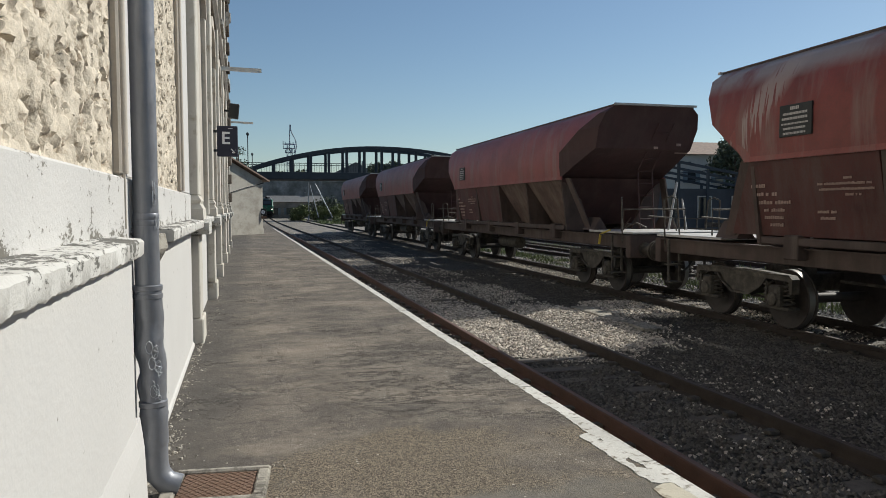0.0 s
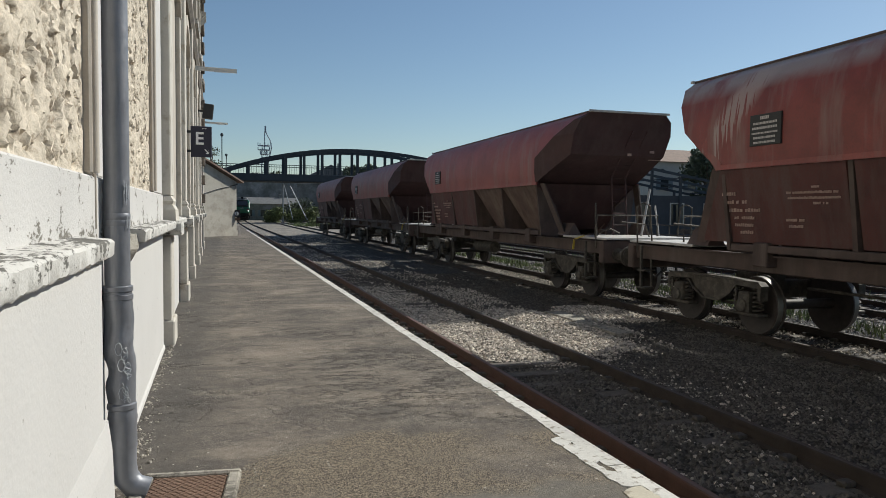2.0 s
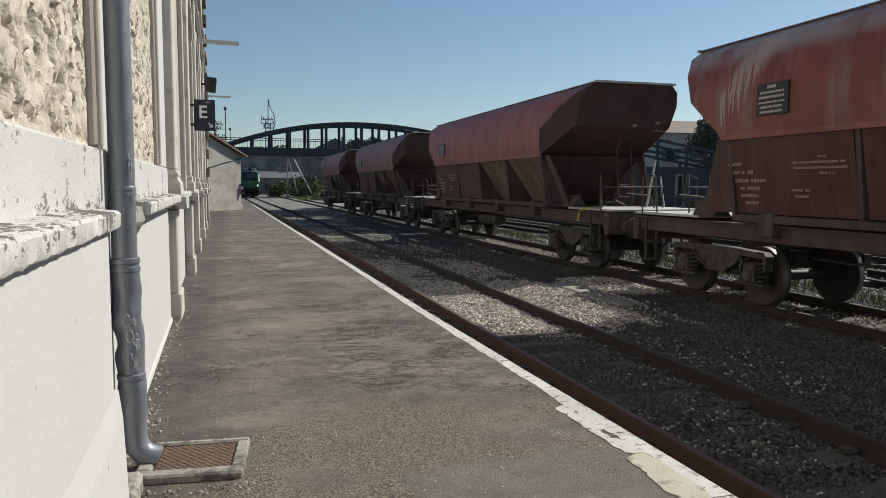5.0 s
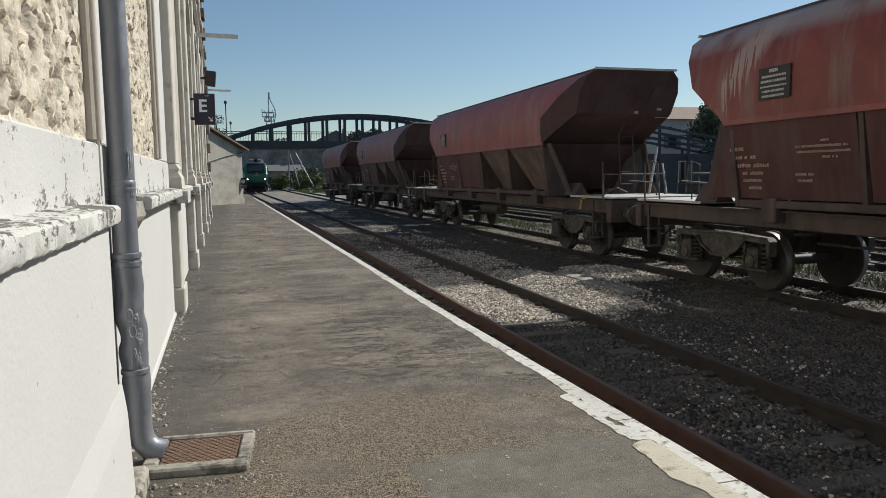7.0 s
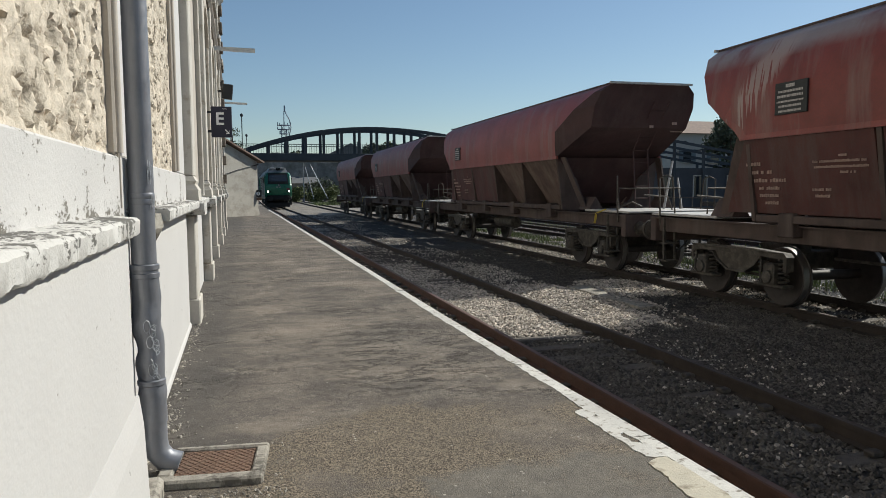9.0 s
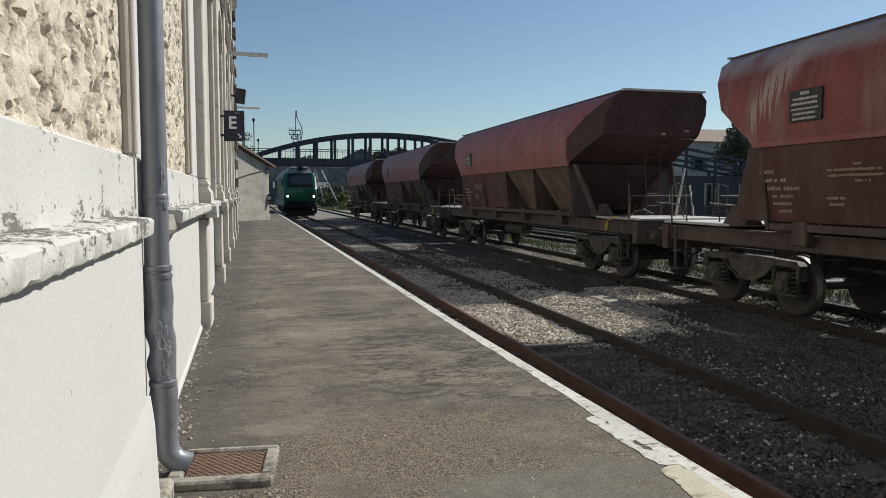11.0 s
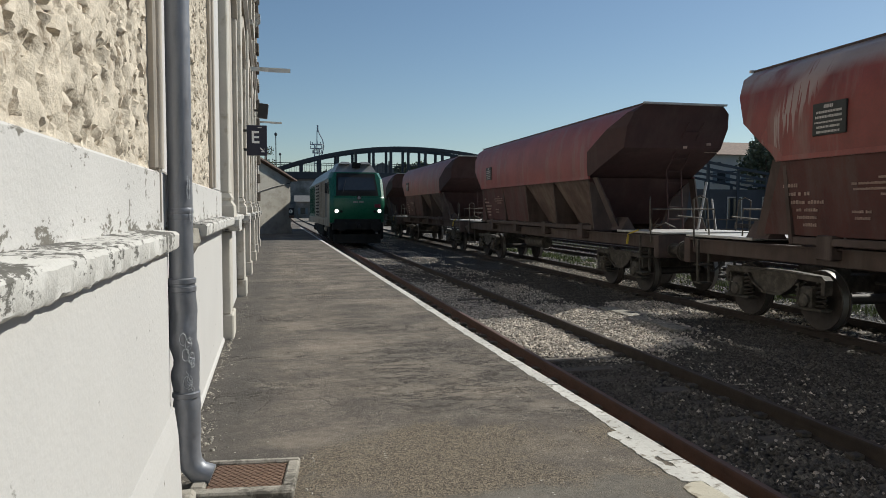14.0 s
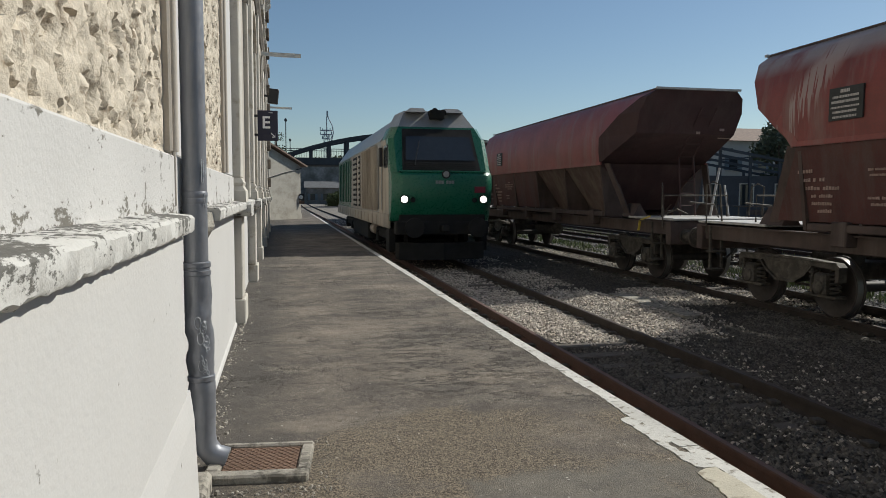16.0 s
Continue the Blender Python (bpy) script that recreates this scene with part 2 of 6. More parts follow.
HEADLAMP = glowing("lit_headlamp", (1.0, 0.97, 0.90), 3.0)
BRIDGE_STEEL = material("dark_bridge_steel", (0.050, 0.058, 0.068), 0.7, 0.2, vary=0.2, scale=0.6, fine=6, bump=0.1)
SHED_WALL = material("shed_render", (0.43, 0.40, 0.345), 0.95, vary=0.12, scale=0.9, fine=25, bump=0.2, stain=(0.27, 0.24, 0.20), stain_at=0.60, stain_scale=1.6)
ROOF_TILE = material("clay_roof_tile", (0.22, 0.155, 0.12), 0.9, vary=0.2, scale=3, fine=12, bump=0.3, per_object=0.2)
GREY_WALL = material("grey_town_wall", (0.27, 0.26, 0.245), 0.9, vary=0.25, scale=0.35, fine=2.5, bump=0.2, stain=(0.13, 0.13, 0.115), stain_at=0.52, stain_scale=0.5)
HOUSE_WALL = material("pale_house_wall", (0.50, 0.47, 0.42), 0.9, vary=0.08, scale=0.5, fine=6, bump=0.1)
SHUTTER = material("faded_shutter", (0.16, 0.20, 0.22), 0.8, vary=0.1)
LEAF = material("leaf", (0.135, 0.16, 0.062), 0.75, vary=0.3, scale=0.7, fine=4, bump=0.0, per_island=0.4)
LEAF_DARK = material("dark_leaf", (0.085, 0.10, 0.06), 0.8, vary=0.3, scale=0.7, fine=4, bump=0.0, per_island=0.4)
BARK = material("bark", (0.11, 0.085, 0.065), 0.95, vary=0.3, scale=8, fine=40, bump=0.6)
MAST = material("galvanised_mast", (0.30, 0.33, 0.38), 0.5, 0.4, vary=0.1, bump=0.0)
HILL = material("far_hillside", (0.17, 0.20, 0.24), 1.0, vary=0.3, scale=0.05, fine=0.5, bump=0.0)


def asphalt_material():
    """Old platform asphalt: grey coat, a brown gravelly coat, worn pale patches, cracks."""
    m = bpy.data.materials.new("platform_asphalt")
    m.use_nodes = True
    nt = m.node_tree
    L, N = nt.links.new, nt.nodes.new
    b = nt.nodes["Principled BSDF"]
    b.inputs["Specular IOR Level"].default_value = 0.3
    tc = N("ShaderNodeTexCoord")
    co = tc.outputs["Object"]

    def noise_of(s, d=4.0, r=0.6, dist=0.0, stretch=None):
        t = N("ShaderNodeTexNoise")
        t.inputs["Scale"].default_value, t.inputs["Detail"].default_value, t.inputs["Roughness"].default_value, t.inputs["Distortion"].default_value = s, d, r, dist
        if stretch:
            mp = N("ShaderNodeMapping")
            mp.inputs["Scale"].default_value = stretch
            L(co, mp.inputs["Vector"])
            L(mp.outputs[0], t.inputs["Vector"])
        else:
            L(co, t.inputs["Vector"])
        return t.outputs["Fac"]

    def rng(fac, lo, hi, a=0.0, c=1.0):
        r = N("ShaderNodeMapRange")
        for k, v in zip(("From Min", "From Max", "To Min", "To Max"), (lo, hi, a, c)):
            r.inputs[k].default_value = v
        L(fac, r.inputs["Value"])
        return r.outputs[0]

    def mix(fac, a, c):
        x = N("ShaderNodeMix")
        x.data_type = "RGBA"
        L(fac, x.inputs[0])
        for s, v in ((6, a), (7, c)):
            if isinstance(v, tuple):
                x.inputs[s].default_value = (*v, 1)
            else:
                L(v, x.inputs[s])
        return x.outputs[2]

    def math_of(op, a, c):
        x = N("ShaderNodeMath")
        x.operation = op
        for s, v in ((0, a), (1, c)):
            if isinstance(v, (int, float)):
                x.inputs[s].default_value = v
            else:
                L(v, x.inputs[s])
        return x.outputs[0]

    grit = noise_of(140, 2.0)
    vor = N("ShaderNodeTexVoronoi")
    vor.inputs["Scale"].default_value = 150
    L(co, vor.inputs["Vector"])
    pebble = vor.outputs["Color"]
    sep0 = N("ShaderNodeSeparateColor")
    L(pebble, sep0.inputs[0])
    grey = mix(rng(noise_of(1.3, 7, 0.66, 0.5), 0.36, 0.62), (0.070, 0.061, 0.053), (0.155, 0.130, 0.107))
    grey = mix(rng(noise_of(9, 6, 0.7), 0.40, 0.70, 0.0, 0.75), grey, (0.095, 0.082, 0.072))
    grey = mix(rng(noise_of(0.8, 7, 0.70, 0.3, (0.7, 1.2, 1.0)), 0.50, 0.64), grey, (0.225, 0.188, 0.152))
    grey = mix(math_of("MULTIPLY", rng(sep0.outputs[1], 0.72, 0.9), rng(noise_of(2.4, 5), 0.42, 0.62)), grey, (0.30, 0.262, 0.218))
    brown = mix(rng(sep0.outputs[0], 0.2, 0.9), (0.042, 0.034, 0.027), (0.262, 0.214, 0.155))
    brown = mix(rng(noise_of(0.75, 5, 0.6), 0.52, 0.62, 0.0, 0.8), brown, grey)
    # the brown gravelly coat lies on the near stretch, with an uneven edge
    sep = N("ShaderNodeSeparateXYZ")
    L(co, sep.inputs[0])
    line = math_of("MINIMUM", math_of("MULTIPLY", sep.outputs["X"], 0.70), math_of("ADD", math_of("MULTIPLY", sep.outputs["X"], -0.24), 0.83))
    edge = math_of("SUBTRACT", sep.outputs["Y"], line)
    edge = math_of("ADD", edge, rng(noise_of(2.6, 6, 0.7), 0.25, 0.75, -0.20, 0.20))
    edge = math_of("ADD", edge, math_of("MULTIPLY", sep0.outputs[2], 0.10))
    col = mix(rng(edge, 4.47, 4.62), brown, grey)
    # a smooth grey repair within the brown coat
    wave = rng(noise_of(2.2, 6, 0.65), 0.25, 0.75, -0.16, 0.16)
    spot = math_of("MULTIPLY", rng(math_of("ADD", sep.outputs["X"], wave), 0.80, 0.90), rng(math_of("ADD", sep.outputs["Y"], wave), 3.72, 3.84, 1.0, 0.0))
    spot = math_of("MULTIPLY", spot, rng(noise_of(1.6, 6, 0.7), 0.34, 0.44, 0.35, 0.92))
    col = mix(spot, col, mix(rng(noise_of(4, 6), 0.3, 0.7), (0.112, 0.102, 0.088), (0.178, 0.160, 0.136)))
    col = mix(rng(grit, 0.62, 0.72), col, (0.27, 0.24, 0.20))
    # dirt strip at the foot of the wall
    foot = math_of("ADD", sep.outputs["X"], rng(noise_of(5, 4), 0.3, 0.7, -0.14, 0.14))
    col = mix(rng(foot, -0.38, 0.02, 0.72, 0.0), col, (0.078, 0.070, 0.062))
    # cracks
    vc = N("ShaderNodeTexVoronoi")
    vc.feature = "DISTANCE_TO_EDGE"
    vc.inputs["Scale"].default_value = 1.7
    wob = N("ShaderNodeVectorMath")
    wob.operation = "ADD"
    nz = N("ShaderNodeTexNoise")
    nz.inputs["Scale"].default_value, nz.inputs["Detail"].default_value = 3.0, 6.0
    L(co, nz.inputs["Vector"])
    sc = N("ShaderNodeVectorMath")
    sc.operation = "SCALE"
    sc.inputs["Scale"].default_value = 0.9
    L(nz.outputs["Color"], sc.inputs[0])
    L(co, wob.inputs[0])
    L(sc.outputs[0], wob.inputs[1])
    L(wob.outputs[0], vc.inputs["Vector"])
    crack = math_of("MULTIPLY", rng(vc.outputs["Distance"], 0.008, 0.036, 1.0, 0.0), rng(noise_of(1.1, 4), 0.46, 0.54))
    # torn, layered skin about the middle of the platform: ragged ridges running across it
    tear = math_of("ABSOLUTE", math_of("SUBTRACT", noise_of(2.3, 9, 0.78, 0.3, (0.8, 1.6, 1.0)), 0.5), 0.0)
    px = math_of("MULTIPLY", math_of("SUBTRACT", sep.outputs["X"], 1.45), 1.05)
    py = math_of("MULTIPLY", math_of("SUBTRACT", sep.outputs["Y"], 6.8), 0.55)
    away = math_of("ADD", math_of("MULTIPLY", px, px), math_of("MULTIPLY", py, py))
    zone = math_of("MAXIMUM", rng(away, 0.35, 1.25, 1.0, 0.0), rng(noise_of(0.6, 4, 0.6), 0.54, 0.60))
    web = math_of("MULTIPLY", rng(tear, 0.006, 0.030, 1.0, 0.0), math_of("MULTIPLY", zone, rng(noise_of(2.1, 5, 0.65), 0.42, 0.50)))
    rim = math_of("MULTIPLY", rng(tear, 0.030, 0.050), math_of("MULTIPLY", rng(tear, 0.050, 0.085, 1.0, 0.0), math_of("MULTIPLY", zone, 0.40)))
    col = mix(rim, col, (0.20, 0.175, 0.145))
    # pale chips trodden into the surface
    vs = N("ShaderNodeTexVoronoi")
    vs.inputs["Scale"].default_value = 34
    L(co, vs.inputs["Vector"])
    sep1 = N("ShaderNodeSeparateColor")
    L(vs.outputs["Color"], sep1.inputs[0])
    chip = math_of("MULTIPLY", rng(vs.outputs["Distance"], 0.22, 0.30, 1.0, 0.0), rng(sep1.outputs[0], 0.965, 0.968))
    chip = math_of("MULTIPLY", chip, rng(noise_of(1.9, 4), 0.46, 0.56))
    col = mix(chip, col, (0.40, 0.37, 0.32))
    crack = math_of("MAXIMUM", math_of("MULTIPLY", crack, 0.45), web)
    crack = math_of("MULTIPLY", crack, rng(edge, 4.5, 5.0))
    col = mix(math_of("MULTIPLY", crack, 0.8), col, (0.036, 0.031, 0.027))
    # gritty, uneven tone at the scale of the stones and of footprints
    for sc_of, lo_of, hi_of in ((75, 0.78, 1.22), (17, 0.84, 1.16)):
        x = N("ShaderNodeVectorMath")
        x.operation = "SCALE"
        L(col, x.inputs[0])
        L(rng(noise_of(sc_of, 6, 0.75), 0.32, 0.68, lo_of, hi_of), x.inputs["Scale"])
        col = x.outputs[0]
    L(col, b.inputs["Base Color"])
    b.inputs["Roughness"].default_value = 0.92
    bp = N("ShaderNodeBump")
    bp.inputs["Strength"].default_value, bp.inputs["Distance"].default_value = 0.55, 0.012
    h = math_of("ADD", grit, math_of("MULTIPLY", sep0.outputs[0], 0.5))
    h = math_of("SUBTRACT", h, math_of("MULTIPLY", crack, 2.0))
    L(h, bp.inputs["Height"])
    L(bp.outputs[0], b.inputs["Normal"])
    return m


ASPHALT = asphalt_material()
def lichen_paint(name, color, stain, stops, scale, stretch, at):
    """Limewash with lichen and lost flakes, denser at given heights: stops are (height, density)."""
    m = material(name, color, 0.9, vary=0.04, scale=2.0, fine=55, bump=0.2)
    nt = m.node_tree
    L, N = nt.links.new, nt.nodes.new
    b = nt.nodes["Principled BSDF"]
    old = b.inputs["Base Color"].links[0].from_socket
    tc = N("ShaderNodeTexCoord")
    sep = N("ShaderNodeSeparateXYZ")
    L(tc.outputs["Object"], sep.inputs[0])
    lo, hi = stops[0][0], stops[-1][0]
    r = N("ShaderNodeMapRange")
    r.inputs["From Min"].default_value, r.inputs["From Max"].default_value = lo, hi
    L(sep.outputs["Z"], r.inputs["Value"])
    ramp = N("ShaderNodeValToRGB")
    els = ramp.color_ramp.elements
    while len(els) < len(stops):
        els.new(0.5)
    for e, (z, d) in zip(els, stops):
        e.position = (z - lo) / (hi - lo)
        e.color = (d, d, d, 1)
    L(r.outputs[0], ramp.inputs[0])
    mp = N("ShaderNodeMapping")
    mp.inputs["Scale"].default_value = stretch
    L(tc.outputs["Object"], mp.inputs["Vector"])
    t = N("ShaderNodeTexNoise")
    t.inputs["Scale"].default_value, t.inputs["Detail"].default_value, t.inputs["Roughness"].default_value = scale, 7.0, 0.72
    L(mp.outputs[0], t.inputs["Vector"])
    big = N("ShaderNodeTexNoise")
    big.inputs["Scale"].default_value = 3.3
    L(tc.outputs["Object"], big.inputs["Vector"])
    add = N("ShaderNodeMath")
    add.operation = "MULTIPLY_ADD"
    add.inputs[1].default_value = 0.6
    L(big.outputs["Fac"], add.inputs[0])
    L(t.outputs["Fac"], add.inputs[2])
    tot = N("ShaderNodeMath")
    tot.operation = "ADD"
    L(add.outputs[0], tot.inputs[0])
    L(ramp.outputs["Color"], tot.inputs[1])
    edge = N("ShaderNodeMapRange")
    edge.inputs["From Min"].default_value, edge.inputs["From Max"].default_value = at - 0.025, at + 0.03
    L(tot.outputs[0], edge.inputs["Value"])
    mx = N("ShaderNodeMix")
    mx.data_type = "RGBA"
    L(edge.outputs[0], mx.inputs[0])
    L(old, mx.inputs[6])
    mx.inputs[7].default_value = (*stain, 1)
    L(mx.outputs[2], b.inputs["Base Color"])
    return m


APRON_WALL = lichen_paint("flecked_limewash", (0.545, 0.525, 0.502), (0.17, 0.155, 0.13), ((1.40, 0.2), (1.475, 0.15), (1.53, 0.07), (1.60, 0.0), (1.72, 0.02), (1.768, 0.07)), 34, (1, 0.4, 0.9), 0.97)
SILL = lichen_paint("lichen_sill", (0.545, 0.525, 0.49), (0.12, 0.112, 0.098), ((1.37, 0.03), (1.40, 0.025), (1.445, 0.06), (1.462, 0.10), (1.472, 0.165), (1.50, 0.13)), 34, (1, 0.45, 1), 0.955)
# mostly unseen upper walls, toned down to cut light bounced onto the tracks
LOW_BOUNCE_TAN = material("low_bounce_plaster", (0.30, 0.255, 0.20), 0.95, vary=0.12, scale=2, fine=30, bump=0.3)
DARK_CLAD = material("dark_shed_cladding", (0.06, 0.065, 0.075), 0.8, vary=0.2, scale=1.0, fine=9, bump=0.2)
YELLOW_TAG = material("yellow_strap", (0.55, 0.42, 0.06), 0.7, vary=0.1)
GRASS = material("dry_green_grass", (0.14, 0.17, 0.06), 0.9, vary=0.3, scale=1.5, fine=20, bump=0.0, per_island=0.4)
DULL_ROOF = material("dull_slate_roof", (0.13, 0.13, 0.13), 0.85, vary=0.2, scale=1.5, fine=9, bump=0.2)


def spilled_paint():
    """The red side paint with a dried pale spill over the shoulder and dust along the top."""
    m = HOPPER_RED.copy()
    m.name = "spilled_red_paint"
    for node in m.node_tree.nodes:
        if node.bl_idname == "ShaderNodeRGB":
            node.outputs[0].default_value = (0.205, 0.047, 0.040, 1)
    nt = m.node_tree
    L, N = nt.links.new, nt.nodes.new
    b = nt.nodes["Principled BSDF"]
    old = b.inputs["Base Color"].links[0].from_socket
    tc = N("ShaderNodeTexCoord")
    sep = N("ShaderNodeSeparateXYZ")
    L(tc.outputs["Object"], sep.inputs[0])

    def rng(v, a, c, p=0.0, q=1.0):
        r = N("ShaderNodeMapRange")
        for k, x in zip(("From Min", "From Max", "To Min", "To Max"), (a, c, p, q)):
            r.inputs[k].default_value = x
        L(v, r.inputs["Value"])
        return r.outputs[0]

    def op(kind, a, c):
        x = N("ShaderNodeMath")
        x.operation = kind
        for s, v in ((0, a), (1, c)):
            if isinstance(v, (int, float)):
                x.inputs[s].default_value = v
            else:
                L(v, x.inputs[s])
        return x.outputs[0]

    def streaks(scale, stretch):
        mp = N("ShaderNodeMapping")
        mp.inputs["Scale"].default_value = stretch
        L(tc.outputs["Object"], mp.inputs["Vector"])
        t = N("ShaderNodeTexNoise")
        t.inputs["Scale"].default_value, t.inputs["Detail"].default_value = scale, 4.0
        L(mp.outputs[0], t.inputs["Vector"])
        return t.outputs["Fac"]

    slant = op("SUBTRACT", sep.outputs["Y"], op("MULTIPLY", op("SUBTRACT", sep.outputs["Z"], 3.4), -0.75))
    band = op("MULTIPLY", rng(slant, 5.28, 5.08, 0.0, 0.8), rng(slant, 4.42, 4.68))
    run = streaks(23.0, (0.3, 1.0, 0.035))
    fall = rng(sep.outputs["Z"], 2.85, 3.95, 0.64, 0.38)
    spill = op("MULTIPLY", band, rng(op("SUBTRACT", run, fall), -0.015, 0.025))
    dust = op("MULTIPLY", rng(sep.outputs["Z"], 3.90, 4.12, 0.0, 0.9), rng(streaks(2.5, (0.5, 1.0, 0.5)), 0.30, 0.5))
    for fac, col in ((dust, (0.33, 0.29, 0.285)), (spill, (0.40, 0.33, 0.31))):
        mx = N("ShaderNodeMix")
        mx.data_type = "RGBA"
        L(fac, mx.inputs[0])
        L(old, mx.inputs[6])
        mx.inputs[7].default_value = (*col, 1)
        old = mx.outputs[2]
    L(old, b.inputs["Base Color"])
    return m


HOPPER_SPILLED = spilled_paint()

RAIL_Z = -0.38


def track_x(y):
    """Centre line of the platform track: straight, then a slow bend to the west."""
    s = min(max((y - 12.0) / 108.0, 0.0), 1.0)
    return 4.05 - 1.2 * s * s * (3 - 2 * s)


def edge_x(y):
    """Line of the platform's edge."""
    pts = [(-12, 2.62), (3.4, 2.48), (8.6, 2.38), (19, 2.27), (47, 1.92), (75, 1.5)]
    for (a, p), (c, q) in zip(pts, pts[1:]):
        if y <= c:
            return p + (q - p) * (y - a) / (c - a)
    return pts[-1][1]


# ---------------------------------------------------------------- ground, tracks, platform
def ground_sheet():
    g = Geo()
    xs = [-900, -300, -60, -12, 1.0, 8, 24, 60, 200, 900]
    ys = [-400, -60, -12, 20, 60, 110, 200, 500, 1600]
    g.add([(x, y, -0.62) for y in ys for x in xs], [(j * 10 + i, j * 10 + i + 1, j * 10 + i + 11, j * 10 + i + 10) for j in range(8) for i in range(9)])
    return setting("ground", g, BED, "dark earth and dirty ballast of the station yard", "ground")


def ballast_bed():
    """The raised bed under the tracks, gently uneven."""
    ys = np.concatenate([np.arange(-10, 30, 0.25), np.arange(30, 170, 2.0)])
    xs = np.concatenate([np.arange(2.2, 12.0, 0.25), np.arange(12.0, 26.0, 1.0)])
    verts, faces = [], []
    for y in ys:
        for x in xs:
            z = -0.545 + 0.045 * noise.noise((x * 0.8, y * 0.5, 0)) + 0.02 * noise.noise((x * 3, y * 3, 5))
            if 4.1 < x < 4.85 and y < 9.6:
                z = min(z, -0.548)
            shift = track_x(y) - 4.05
            verts.append((x + shift * (1 if x < 12 else 0.5), y, z))
    n = len(xs)
    for j in range(len(ys) - 1):
        for i in range(n - 1):
            faces.append((j * n + i, j * n + i + 1, (j + 1) * n + i + 1, (j + 1) * n + i))
    ob = setting("track_bed", (verts, [], faces), BED, "uneven bed of dirty grey ballast between the rails", "track bed", smooth=180)
    return ob


def far_gravel():
    """Gravel coloured paler for sunlit ground, covering the yard throat beyond the wagons."""
    ys = np.concatenate([np.arange(60, 100, 2.0), np.arange(100, 171, 5.0)])
    xs = np.arange(1.9, 27.0, 0.9)
    verts, faces = [], []
    for j, y in enumerate(ys):
        for x in xs:
            wob = 5.0 * noise.noise((x * 0.5, 2.0, 7.0)) if j == 0 else 0.0
            verts.append((x + (track_x(y) - 4.05) * (1 if x < 12 else 0.5), y + wob, -0.512 + 0.012 * noise.noise((x * 0.7, y * 0.4, 2.0)) - (0.05 if j == 0 else 0)))
    n = len(xs)
    for j in range(len(ys) - 1):
        for i in range(n - 1):
            faces.append((j * n + i, j * n + i + 1, (j + 1) * n + i + 1, (j + 1) * n + i))
    return setting("gravel", (verts, [], faces), GRAVEL, "pale gravel between the far rails, sunlit tone in its colour", "gravel", smooth=180)


def on_sleeper(x, y):
    """The worn strip by the second rail where sleeper tops lie bare."""
    k = round((y + 3) / 0.62)
    return 4.22 < x < 4.72 and y < 9.5 and abs(y + 3 - 0.62 * k) < 0.10 * (0.75 + 0.5 * math.sin(k * 2.3)) and noise.noise((x * 5, y * 5, 1.0)) < 0.25


def old_ballast():
    """Small stones whose dark colour holds the wagons' shade, under the pale ones."""
    rng = np.random.default_rng(17)
    oct_v = np.array([(1, 0, 0), (-1, 0, 0), (0, 1, 0), (0, -1, 0), (0, 0, 1)], float)
    oct_f = [(0, 2, 4), (2, 1, 4), (1, 3, 4), (3, 0, 4)]
    verts, faces = [], []
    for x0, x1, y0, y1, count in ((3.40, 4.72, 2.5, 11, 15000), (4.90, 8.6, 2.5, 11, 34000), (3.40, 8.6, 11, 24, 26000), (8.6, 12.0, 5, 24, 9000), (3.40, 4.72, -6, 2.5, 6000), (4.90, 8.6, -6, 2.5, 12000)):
        for x, y in zip(rng.uniform(x0, x1, count), rng.uniform(y0, y1, count)):
            r = rng.uniform(0.014, 0.030)
            a = rng.uniform(0, 6.28)
            if on_sleeper(x, y):
                continue
            ca, sa = math.cos(a), math.sin(a)
            p = oct_v * rng.uniform(0.65, 1.2, (5, 1)) * r
            p = np.stack([p[:, 0] * ca - p[:, 1] * sa, p[:, 0] * sa + p[:, 1] * ca + 0.4 * p[:, 2] * rng.uniform(-1, 1), p[:, 2] * 0.8 + rng.uniform(-0.25, 0.25, 5) * r], 1)
            z = -0.545 + 0.045 * noise.noise((x * 0.8, y * 0.5, 0)) + rng.uniform(0.0, 0.014)
            n = len(verts)
            verts.extend((p + (x + track_x(y) - 4.05, y, z)).tolist())
            faces.extend((i + n, j + n, k + n) for i, j, k in oct_f)
    return setting("old_ballast", (verts, [], faces), SHADE_BALLAST, "ballast stones between the tracks, darkened as if in shade", "ballast", kind="stuff")


